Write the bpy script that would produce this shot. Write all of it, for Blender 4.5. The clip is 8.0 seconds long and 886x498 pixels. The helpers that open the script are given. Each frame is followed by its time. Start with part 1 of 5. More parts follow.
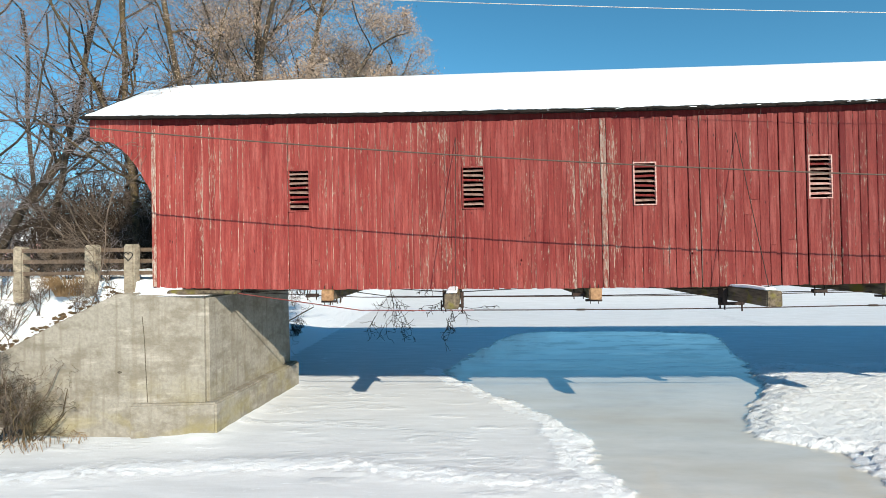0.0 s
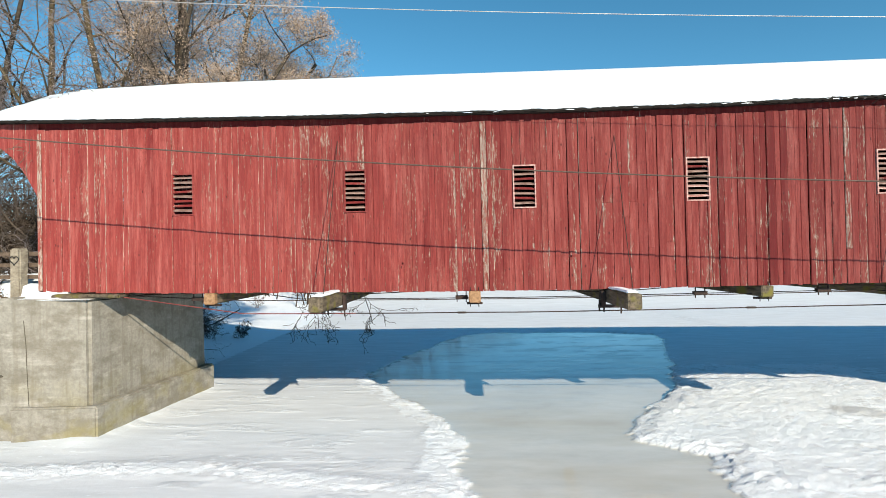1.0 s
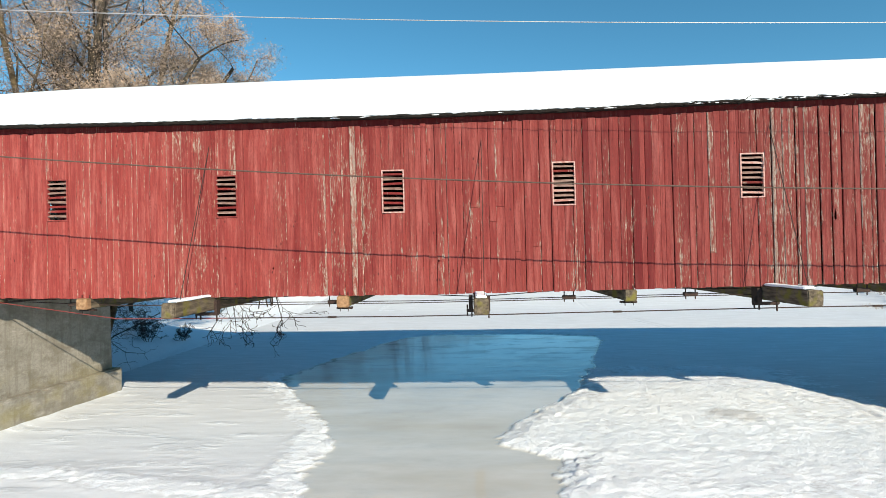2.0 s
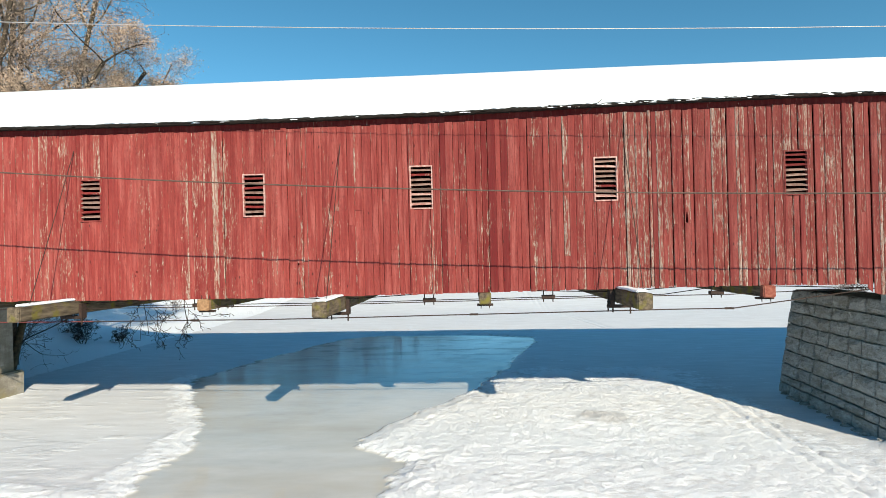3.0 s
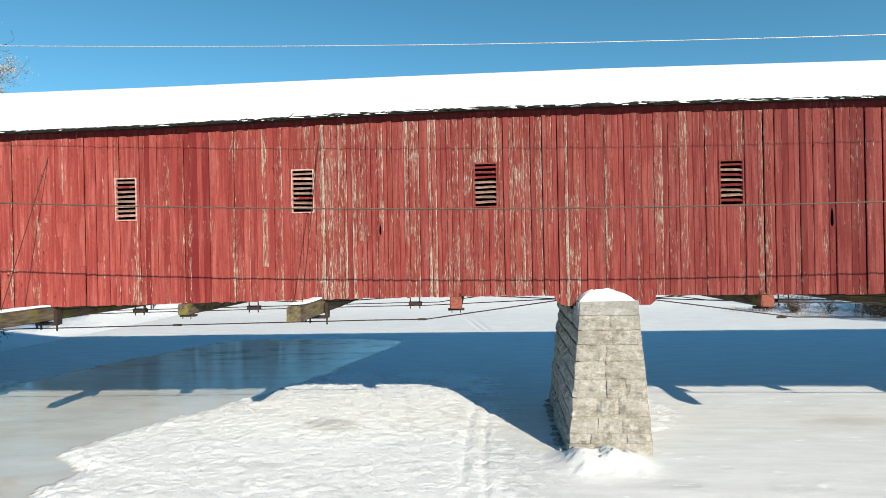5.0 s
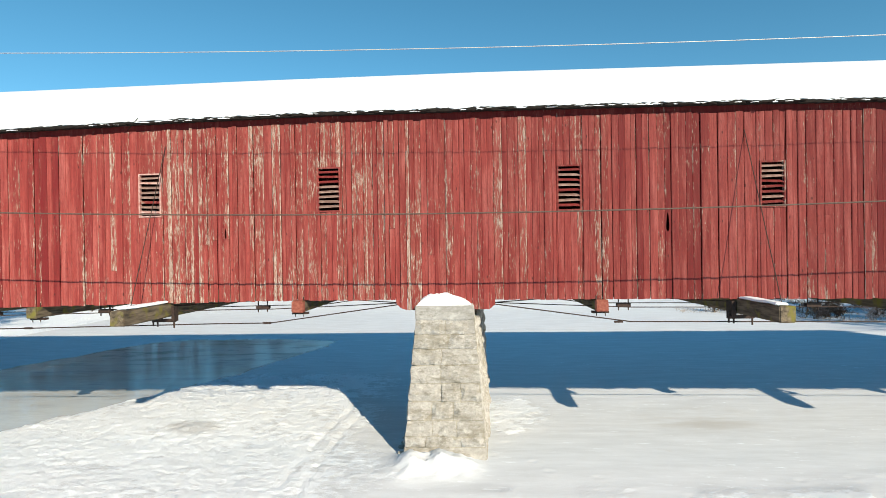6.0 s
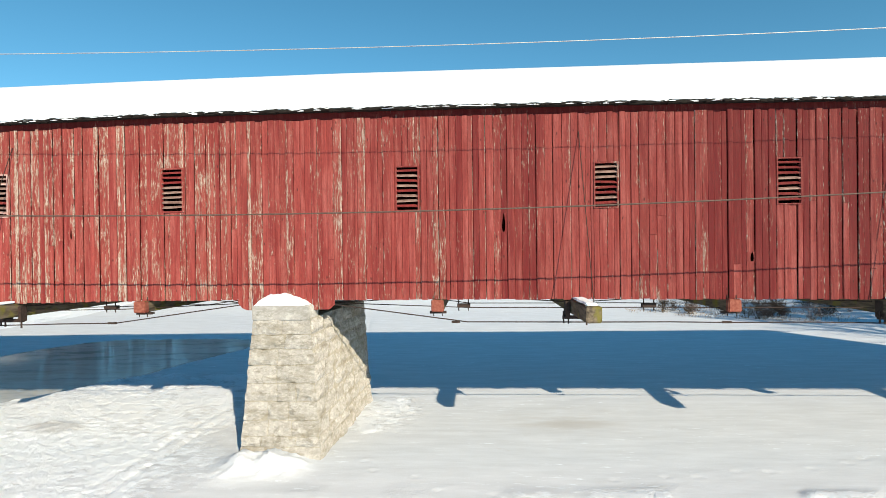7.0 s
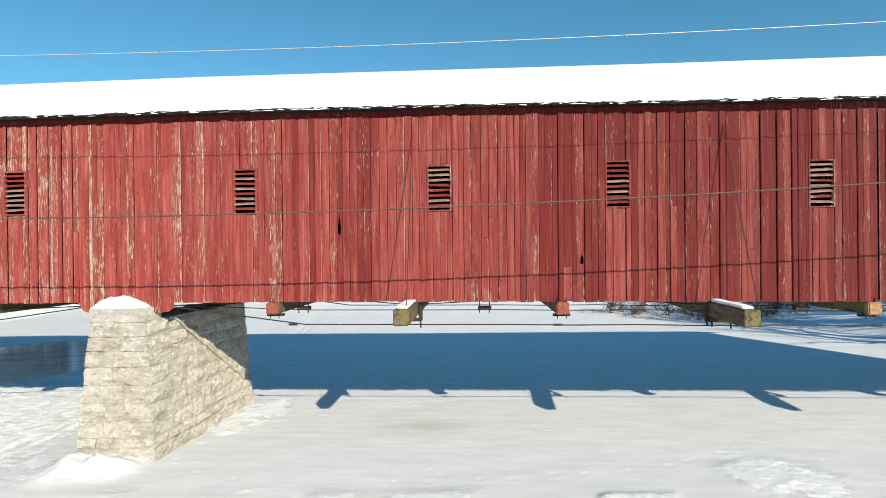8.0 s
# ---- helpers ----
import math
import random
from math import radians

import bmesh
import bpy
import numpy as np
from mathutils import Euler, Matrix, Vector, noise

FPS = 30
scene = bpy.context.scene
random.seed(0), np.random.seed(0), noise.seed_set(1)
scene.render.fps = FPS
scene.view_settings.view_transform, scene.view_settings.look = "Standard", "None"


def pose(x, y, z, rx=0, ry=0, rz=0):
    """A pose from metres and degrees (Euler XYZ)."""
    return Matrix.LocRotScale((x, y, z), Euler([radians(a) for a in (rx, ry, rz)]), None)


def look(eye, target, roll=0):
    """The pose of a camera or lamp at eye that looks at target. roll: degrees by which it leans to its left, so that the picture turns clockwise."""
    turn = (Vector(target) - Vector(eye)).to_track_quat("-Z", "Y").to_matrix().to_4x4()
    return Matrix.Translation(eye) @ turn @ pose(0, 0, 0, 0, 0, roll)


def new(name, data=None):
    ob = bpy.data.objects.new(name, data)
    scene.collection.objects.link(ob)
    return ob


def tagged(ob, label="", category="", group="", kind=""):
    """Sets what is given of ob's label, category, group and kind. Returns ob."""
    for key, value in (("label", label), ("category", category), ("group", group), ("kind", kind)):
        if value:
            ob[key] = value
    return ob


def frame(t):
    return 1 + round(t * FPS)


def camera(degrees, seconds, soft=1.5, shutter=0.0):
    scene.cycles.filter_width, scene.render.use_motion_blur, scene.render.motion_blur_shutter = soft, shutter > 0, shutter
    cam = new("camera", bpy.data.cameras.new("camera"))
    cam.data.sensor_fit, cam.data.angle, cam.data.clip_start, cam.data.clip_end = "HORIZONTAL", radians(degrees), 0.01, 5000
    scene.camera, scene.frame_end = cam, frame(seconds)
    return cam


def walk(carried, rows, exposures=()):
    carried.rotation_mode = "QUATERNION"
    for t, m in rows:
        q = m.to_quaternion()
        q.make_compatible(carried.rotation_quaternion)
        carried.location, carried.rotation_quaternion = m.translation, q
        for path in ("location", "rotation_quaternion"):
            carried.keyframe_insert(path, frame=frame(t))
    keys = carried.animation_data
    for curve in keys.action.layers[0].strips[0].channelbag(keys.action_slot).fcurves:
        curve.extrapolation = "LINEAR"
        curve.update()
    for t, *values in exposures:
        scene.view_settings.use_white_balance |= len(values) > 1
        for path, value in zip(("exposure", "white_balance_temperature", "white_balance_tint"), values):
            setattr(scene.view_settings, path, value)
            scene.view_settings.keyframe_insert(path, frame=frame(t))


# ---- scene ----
cam = camera(78.8, 8.0, soft=0.65)
METRES, EYE, TILT, LEAN, TURN = 31.0, 4.844, 0.0, 0.7, 2.73
ROWS = [
    (0.0, 0.0, 0.0, 0.0, -0.0, 0.69, -0.1),
    (0.5, 0.0503, -0.0003, 0.0006, 0.03, 0.74, -0.02),
    (1.0, 0.1044, -0.0006, 0.0025, 0.11, 0.73, 0.08),
    (1.5, 0.1608, -0.0008, 0.0048, 0.2, 0.75, 0.16),
    (3.0, 0.3407, -0.0049, 0.0085, 0.28, 0.75, 0.34),
    (3.5, 0.4043, -0.0052, 0.0105, 0.33, 0.74, 0.35),
    (4.0, 0.468, -0.0061, 0.0117, 0.32, 0.79, 0.35),
    (4.5, 0.5333, -0.0075, 0.0147, 0.42, 0.72, 0.37),
    (6.0, 0.7325, -0.0097, 0.0223, 0.67, 0.41, 0.31),
    (6.5, 0.7988, -0.01, 0.0219, 0.71, 0.42, 0.29),
    (7.0, 0.8655, -0.0103, 0.0225, 0.69, 0.36, 0.3),
    (7.5, 0.9325, -0.0107, 0.0232, 0.69, 0.37, 0.29),
    (8.0, 0.9995, -0.0111, 0.0236, 0.64, 0.43, 0.3),
]
walk(cam, [(t, pose(0, 0, EYE, TILT, LEAN, TURN) @ pose(METRES * x, METRES * y, METRES * z, 90 + pitch, roll, yaw)) for t, x, y, z, yaw, pitch, roll in ROWS],
     exposures=[(0.0, 0.31, 6200, 10), (1.5, 0.31, 6280, 10), (3.5, 0.31, 6480, 10), (8.0, 0.31, 6500, 10)])

# ---- light ----
SUN_WAY = Vector((-3.7, 6.6, -3.8)).normalized()  # the way the sunlight travels
ELEVATION = math.asin(-SUN_WAY.z)
world = bpy.data.worlds.new("winter_sky")
scene.world = world
world.use_nodes = True
wn = world.node_tree
sky = wn.nodes.new("ShaderNodeTexSky")
sky.sky_type, sky.sun_disc = "NISHITA", False
sky.sun_elevation, sky.sun_rotation = ELEVATION, math.atan2(-SUN_WAY.x, -SUN_WAY.y)
sky.air_density, sky.dust_density, sky.ozone_density, sky.altitude = 1.0, 0.1, 3.0, 2500
clear = wn.nodes.new("ShaderNodeHueSaturation")
clear.inputs["Saturation"].default_value, clear.inputs["Hue"].default_value = 1.16, 0.473
wn.links.new(sky.outputs[0], clear.inputs["Color"])
wn.links.new(clear.outputs[0], wn.nodes["Background"].inputs[0])
wn.nodes["Background"].inputs[1].default_value = 0.125
sun = new("sun", bpy.data.lights.new("sun", "SUN"))
sun.data.energy, sun.data.angle, sun.data.color = 6.1, radians(0.5), (1.0, 0.84, 0.62)
sun.matrix_world = look((40, -60, 50), Vector((40, -60, 50)) + SUN_WAY)


# ---- materials ----
def material(name, rough=0.8, metal=0.0):
    m = bpy.data.materials.new(name)
    m.use_nodes = True
    b = m.node_tree.nodes["Principled BSDF"]
    b.inputs["Roughness"].default_value, b.inputs["Metallic"].default_value = rough, metal
    b.inputs["Specular IOR Level"].default_value = 0.3
    return m, m.node_tree, b


def node(nt, kind, **values):
    n = nt.nodes.new("ShaderNode" + kind)
    for k, v in values.items():
        if k in ("operation", "blend_type", "data_type", "noise_dimensions", "attribute_name", "distance", "feature"):
            setattr(n, k, v)
        else:
            n.inputs[k.replace("_", " ")].default_value = v
    return n


def stretched(nt, scale, shift=None):
    """World position times a scale per axis, plus an optional shift socket."""
    g = node(nt, "NewGeometry")
    v = node(nt, "VectorMath", operation="MULTIPLY")
    v.inputs[1].default_value = scale
    nt.links.new(g.outputs["Position"], v.inputs[0])
    if shift is None:
        return v.outputs[0]
    a = node(nt, "VectorMath", operation="ADD")
    nt.links.new(v.outputs[0], a.inputs[0])
    nt.links.new(shift, a.inputs[1])
    return a.outputs[0]


def noise_at(nt, where, scale=1.0, detail=4.0, rough=0.55):
    n = node(nt, "TexNoise", Scale=scale, Detail=detail, Roughness=rough)
    nt.links.new(where, n.inputs["Vector"])
    return n.outputs["Fac"]


def ramp(nt, fac, lo, hi, a=0.0, b=1.0):
    n = node(nt, "MapRange")
    n.inputs["From Min"].default_value, n.inputs["From Max"].default_value = lo, hi
    n.inputs["To Min"].default_value, n.inputs["To Max"].default_value = a, b
    nt.links.new(fac, n.inputs["Value"])
    return n.outputs["Result"]


def times(nt, a, b, op="MULTIPLY"):
    n = node(nt, "Math", operation=op)
    for i, v in enumerate((a, b)):
        if isinstance(v, (int, float)):
            n.inputs[i].default_value = v
        else:
            nt.links.new(v, n.inputs[i])
    return n.outputs[0]


def mixed(nt, fac, a, b):
    n = nt.nodes.new("ShaderNodeMix")
    n.data_type = "RGBA"
    if isinstance(fac, (int, float)):
        n.inputs["Factor"].default_value = fac
    else:
        nt.links.new(fac, n.inputs["Factor"])
    for key, v in ((6, a), (7, b)):
        if isinstance(v, tuple):
            n.inputs[key].default_value = (*v, 1.0)
        else:
            nt.links.new(v, n.inputs[key])
    return n.outputs[2]


def bumped(nt, b, height, strength=0.5, depth=0.01):
    n = node(nt, "Bump", Strength=strength, Distance=depth)
    nt.links.new(height, n.inputs["Height"])
    nt.links.new(n.outputs[0], b.inputs["Normal"])


def painted_board(name, red, pale, dark, wear, stain):
    """Barn paint on upright planks: grain along z, deep red weathered runs, chips along the edges and on the face that bare pale wood."""
    m, nt, b = material(name, 0.85)
    b.inputs["Diffuse Roughness"].default_value = 1.0
    info = node(nt, "ObjectInfo")
    own = info.outputs["Random"]
    own_b = times(nt, times(nt, own, 7.31), 1.0, "MODULO")
    own_c = times(nt, times(nt, own, 23.7), 1.0, "MODULO")
    c = node(nt, "CombineXYZ")
    far = times(nt, own, 57.0)
    nt.links.new(far, c.inputs["X"]), nt.links.new(far, c.inputs["Z"])
    # how near the plank's edge, from 0 in the middle to 1; one edge is worn more than the other
    gen = node(nt, "TexCoord")
    split = node(nt, "SeparateXYZ")
    nt.links.new(gen.outputs["Generated"], split.inputs[0])
    across = times(nt, times(nt, split.outputs["X"], -1.0, "ADD"), times(nt, own_c, 0.5, "GREATER_THAN"), "ADD")
    n_abs = node(nt, "Math", operation="ABSOLUTE")
    nt.links.new(across, n_abs.inputs[0])
    rim = ramp(nt, n_abs.outputs[0], 0.62, 0.97)
    grain = noise_at(nt, stretched(nt, (75, 4, 1.3), c.outputs[0]), 1.0, 5)
    fine = noise_at(nt, stretched(nt, (130, 8, 9), c.outputs[0]), 1.0, 3)
    patch = noise_at(nt, stretched(nt, (1.3, 1, 0.8)), 1.0, 4, 0.6)
    flake = noise_at(nt, stretched(nt, (32, 6, 4.2), c.outputs[0]), 1.0, 9, 0.72)
    run = noise_at(nt, stretched(nt, (11, 3, 0.55), c.outputs[0]), 1.0, 6, 0.66)
    bleach = noise_at(nt, stretched(nt, (7, 2, 0.8), c.outputs[0]), 1.0, 4, 0.6)
    tone = mixed(nt, own, dark, pale)
    tone = mixed(nt, 0.62, red, tone)
    tone = mixed(nt, ramp(nt, grain, 0.30, 0.70), tuple(v * 0.70 for v in red), tone)
    tone = mixed(nt, ramp(nt, bleach, 0.45, 0.66, 0, 0.6 * (1.4 - stain)), tone, tuple(0.6 * v + 0.4 * w for v, w in zip(pale, (0.5, 0.22, 0.2))))
    tone = mixed(nt, ramp(nt, run, 0.42, 0.60, 0, stain), tone, (0.140, 0.010, 0.013))
    tone = mixed(nt, ramp(nt, fine, 0.53, 0.68, 0, 0.6), tone, (0.07, 0.016, 0.016))
    mottle = noise_at(nt, stretched(nt, (26, 5, 7), c.outputs[0]), 1.0, 5, 0.65)
    tone = mixed(nt, ramp(nt, mottle, 0.54, 0.68, 0, stain * 0.6), tone, (0.10, 0.022, 0.020))
    knot = node(nt, "TexVoronoi", Scale=1.0)
    nt.links.new(stretched(nt, (4.5, 1, 1.7), c.outputs[0]), knot.inputs["Vector"])
    tone = mixed(nt, ramp(nt, knot.outputs["Distance"], 0.05, 0.09, 0.85, 0.0), tone, (0.05, 0.012, 0.012))
    bare = mixed(nt, ramp(nt, grain, 0.3, 0.7), (0.20, 0.150, 0.135), (0.50, 0.435, 0.385))
    faded = mixed(nt, 0.55, tone, (0.27, 0.17, 0.13))
    edge = times(nt, times(nt, flake, times(nt, patch, 0.42), "ADD"), times(nt, own_b, 0.07), "ADD")
    edge = times(nt, edge, times(nt, rim, times(nt, own_b, 0.16)), "ADD")
    halo = ramp(nt, edge, wear - 0.05, wear)
    speck = noise_at(nt, stretched(nt, (60, 9, 14), c.outputs[0]), 1.0, 5, 0.68)
    mask = times(nt, ramp(nt, edge, wear, wear + 0.03), ramp(nt, speck, 0.42, 0.50))
    nt.links.new(mixed(nt, mask, mixed(nt, halo, tone, faded), bare), b.inputs["Base Color"])
    bumped(nt, b, times(nt, times(nt, grain, times(nt, run, 0.8), "ADD"), times(nt, mask, -0.6), "ADD"), 0.8, 0.010)
    return m


def wooden(name, a, b2, rough=0.8, moss=None):
    m, nt, b = material(name, rough)
    grain = noise_at(nt, stretched(nt, (14, 2, 14)), 1.0, 6)
    patch = noise_at(nt, stretched(nt, (3, 3, 3)), 1.0, 4)
    col = mixed(nt, ramp(nt, grain, 0.3, 0.7), a, b2)
    if moss:
        col = mixed(nt, ramp(nt, patch, 0.50, 0.66), col, moss)
    nt.links.new(col, b.inputs["Base Color"])
    bumped(nt, b, grain, 0.5, 0.01)
    return m


RED_SOUND = painted_board("barn_red_sound", (0.302, 0.054, 0.048), (0.360, 0.083, 0.073), (0.243, 0.036, 0.033), 0.925, 0.5)
RED_WORN = painted_board("barn_red_worn", (0.266, 0.046, 0.041), (0.333, 0.077, 0.067), (0.198, 0.027, 0.024), 0.878, 0.7)
RED_PEELED = painted_board("barn_red_peeled", (0.266, 0.050, 0.043), (0.333, 0.079, 0.067), (0.198, 0.031, 0.027), 0.818, 0.55)
RED_BARED = painted_board("barn_red_bared", (0.279, 0.059, 0.050), (0.333, 0.090, 0.075), (0.225, 0.039, 0.033), 0.725, 0.4)
RED_DARK = painted_board("barn_red_old", (0.190, 0.020, 0.020), (0.255, 0.037, 0.033), (0.130, 0.013, 0.013), 0.915, 1.0)
BARE_WOOD = painted_board("flaked_board_edge", (0.360, 0.090, 0.072), (0.414, 0.126, 0.100), (0.306, 0.063, 0.050), 0.72, 0.3)
RAIL_WOOD = wooden("brown_rail", (0.06, 0.042, 0.03), (0.15, 0.115, 0.088))
INSIDE = wooden("inside_timber", (0.05, 0.035, 0.025), (0.11, 0.08, 0.06))
BEAM = wooden("mossy_beam", (0.030, 0.024, 0.018), (0.17, 0.14, 0.10), 0.85, (0.135, 0.125, 0.025))
BEAM_RED = wooden("red_beam", (0.14, 0.028, 0.02), (0.27, 0.10, 0.07))
BEAM_END = wooden("orange_beam", (0.17, 0.095, 0.05), (0.36, 0.225, 0.125))
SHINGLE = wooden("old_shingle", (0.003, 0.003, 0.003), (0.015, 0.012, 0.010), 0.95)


def snowy():
    m, nt, b = material("snow", 0.6)
    fine = noise_at(nt, stretched(nt, (9, 9, 9)), 1.0, 6)
    wide = noise_at(nt, stretched(nt, (0.6, 1.6, 1.0)), 1.0, 4)
    nt.links.new(mixed(nt, ramp(nt, wide, 0.35, 0.65), (0.80, 0.875, 0.95), (0.84, 0.915, 0.985)), b.inputs["Base Color"])
    bumped(nt, b, fine, 0.25, 0.02)
    return m


SNOW = snowy()


def ground_material():
    m, nt, b = material("snow_and_ice", 0.6)
    ice = node(nt, "Attribute")
    ice.attribute_name = "ice"
    fluff = node(nt, "Attribute")
    fluff.attribute_name = "fluff"
    slush = noise_at(nt, stretched(nt, (0.30, 0.8, 1)), 1.0, 6, 0.6)
    mud = noise_at(nt, stretched(nt, (0.16, 0.35, 1)), 1.0, 4)
    fine = noise_at(nt, stretched(nt, (11, 11, 11)), 1.0, 6, 0.65)
    streak = noise_at(nt, stretched(nt, (0.55, 2.6, 1)), 1.0, 6, 0.65)
    stain = noise_at(nt, stretched(nt, (0.5, 0.7, 1)), 1.0, 5, 0.7)
    crust = mixed(nt, ramp(nt, streak, 0.35, 0.7), (0.575, 0.625, 0.68), (0.68, 0.735, 0.80))
    crust = mixed(nt, ramp(nt, stain, 0.66, 0.80, 0, 0.35), crust, (0.50, 0.46, 0.40))
    breakup = noise_at(nt, stretched(nt, (3.2, 6.5, 3)), 1.0, 7, 0.72)
    loose = ramp(nt, times(nt, fluff.outputs["Fac"], times(nt, breakup, 1.5), "ADD"), 1.12, 1.38)
    fleck = noise_at(nt, stretched(nt, (1.7, 6.5, 3)), 1.0, 6, 0.7)
    where = ramp(nt, noise_at(nt, stretched(nt, (0.25, 0.5, 1)), 1.0, 3), 0.40, 0.62, 0.0, 0.9)
    loose = times(nt, loose, times(nt, where, ramp(nt, fleck, 0.60, 0.655)), "MAXIMUM")
    dirt = node(nt, "Attribute")
    dirt.attribute_name = "dirt"
    crust = mixed(nt, times(nt, dirt.outputs["Fac"], ramp(nt, slush, 0.42, 0.60, 0.0, 0.7)), crust, (0.46, 0.465, 0.46))
    loose = times(nt, loose, ramp(nt, dirt.outputs["Fac"], 0, 1, 1.0, 0.2))
    snow_c = mixed(nt, loose, crust, (0.83, 0.905, 0.985))
    ice_c = mixed(nt, ramp(nt, slush, 0.32, 0.68), (0.44, 0.462, 0.455), (0.555, 0.58, 0.575))
    ice_c = mixed(nt, ramp(nt, stain, 0.52, 0.70, 0, 0.18), ice_c, (0.26, 0.28, 0.28))
    # Shaded ice's dark streaks and rim: dim reflections put into the colour
    ice_shade = node(nt, "Attribute")
    ice_shade.attribute_name = "ice_shade"
    shade_streak = noise_at(nt, stretched(nt, (0.33, 0.95, 1)), 1.0, 7, 0.66)
    shade_rim = ramp(nt, ice_shade.outputs["Fac"], 1.02, 1.25, 0.0, 0.85)
    ice_dimming = times(nt, shade_rim, times(nt, ice_shade.outputs["Fac"], ramp(nt, shade_streak, 0.50, 0.58, 0.0, 0.8)), "MAXIMUM")
    ice_c = mixed(nt, ice_dimming, ice_c, (0.10, 0.14, 0.16))
    # mirror strength also lowered in the painted dark streaks
    nt.links.new(ramp(nt, ice_dimming, 0, 0.8, 0.5, 0.10), b.inputs["Specular IOR Level"])
    ice_c = mixed(nt, ramp(nt, mud, 0.46, 0.66, 0, 0.55), ice_c, (0.43, 0.405, 0.33))
    nt.links.new(mixed(nt, ice.outputs["Fac"], snow_c, ice_c), b.inputs["Base Color"])
    nt.links.new(ramp(nt, ice.outputs["Fac"], 0, 1, 0.7, 0.05), b.inputs["Roughness"])
    b.inputs["IOR"].default_value = 1.33
    lumps = noise_at(nt, stretched(nt, (10, 11, 10)), 1.0, 7, 0.78)
    rough = times(nt, times(nt, lumps, fluff.outputs["Fac"]), times(nt, fine, 0.09), "ADD")
    n = node(nt, "Bump", Strength=0.7, Distance=0.12)
    nt.links.new(times(nt, rough, ramp(nt, ice.outputs["Fac"], 0, 1, 1, 0.008)), n.inputs["Height"])
    ripple = noise_at(nt, stretched(nt, (0.9, 2.4, 1)), 1.0, 6, 0.62)
    w = node(nt, "Bump", Strength=0.8, Distance=0.03)
    calm = ramp(nt, noise_at(nt, stretched(nt, (0.22, 0.5, 1)), 1.0, 4, 0.6), 0.42, 0.62, 0.03, 0.5)
    nt.links.new(times(nt, times(nt, ripple, calm), ice.outputs["Fac"]), w.inputs["Height"])
    nt.links.new(n.outputs[0], w.inputs["Normal"])
    nt.links.new(w.outputs[0], b.inputs["Normal"])
    return m


GROUND = ground_material()


def masonry(name, a, b2, stain, relief=0.6):
    m, nt, b = material(name, 0.9)
    b.inputs["Diffuse Roughness"].default_value = 1.0
    info = node(nt, "ObjectInfo")
    fine = noise_at(nt, stretched(nt, (9, 9, 14)), 1.0, 8, 0.65)
    wide = noise_at(nt, stretched(nt, (1.5, 1.5, 4.2)), 1.0, 8, 0.70)
    pit = noise_at(nt, stretched(nt, (3.2, 3.2, 5.5)), 1.0, 8, 0.72)
    chip = noise_at(nt, stretched(nt, (6.5, 6.5, 8)), 1.0, 6, 0.6)
    col = mixed(nt, ramp(nt, fine, 0.3, 0.7), a, b2)
    col = mixed(nt, ramp(nt, chip, 0.52, 0.66, 0, 0.55), col, tuple(min(0.62, v * 1.3) for v in b2))
    col = mixed(nt, times(nt, info.outputs["Random"], 0.22), col, stain)
    col = mixed(nt, ramp(nt, wide, 0.48, 0.62, 0, 0.7), col, stain)
    col = mixed(nt, ramp(nt, pit, 0.54, 0.64, 0, 0.65), col, tuple(v * 0.8 for v in stain))
    nt.links.new(col, b.inputs["Base Color"])
    bumped(nt, b, times(nt, times(nt, fine, 0.5), times(nt, times(nt, pit, 1.2), times(nt, chip, 1.6), "ADD"), "ADD"), relief, 0.10)
    return m


STONE = masonry("limestone", (0.285, 0.283, 0.270), (0.445, 0.447, 0.435), (0.205, 0.194, 0.155))
MORTAR = masonry("mortar", (0.27, 0.26, 0.22), (0.38, 0.37, 0.33), (0.19, 0.175, 0.13))


def concrete_material():
    m, nt, b = material("old_concrete", 0.9)
    fine = noise_at(nt, stretched(nt, (12, 12, 12)), 1.0, 7, 0.65)
    layer = noise_at(nt, stretched(nt, (0.8, 0.8, 4.2)), 1.0, 8, 0.7)
    drip = noise_at(nt, stretched(nt, (4.5, 4.5, 0.35)), 1.0, 5, 0.6)
    moss = noise_at(nt, stretched(nt, (0.9, 0.9, 1.3)), 1.0, 4)
    col = mixed(nt, ramp(nt, fine, 0.3, 0.7), (0.205, 0.198, 0.175), (0.295, 0.285, 0.25))
    col = mixed(nt, ramp(nt, layer, 0.55, 0.66, 0, 0.45), col, (0.44, 0.425, 0.385))
    blotch = noise_at(nt, stretched(nt, (1.3, 1.3, 2.2)), 1.0, 6, 0.65)
    col = mixed(nt, ramp(nt, blotch, 0.46, 0.62, 0, 0.65), col, (0.135, 0.122, 0.095))
    col = mixed(nt, ramp(nt, drip, 0.52, 0.72, 0, 0.7), col, (0.15, 0.135, 0.105))
    g = node(nt, "NewGeometry")
    s = node(nt, "SeparateXYZ")
    nt.links.new(g.outputs["Position"], s.inputs[0])
    low = ramp(nt, s.outputs["Z"], 0.4, 1.9, 1, 0)
    col = mixed(nt, times(nt, low, ramp(nt, moss, 0.46, 0.62, 0, 0.42)), col, (0.24, 0.21, 0.06))
    nt.links.new(col, b.inputs["Base Color"])
    bumped(nt, b, fine, 0.5, 0.02)
    return m


CONCRETE = concrete_material()
POST = masonry("weathered_post", (0.20, 0.185, 0.15), (0.36, 0.33, 0.27), (0.15, 0.13, 0.10))


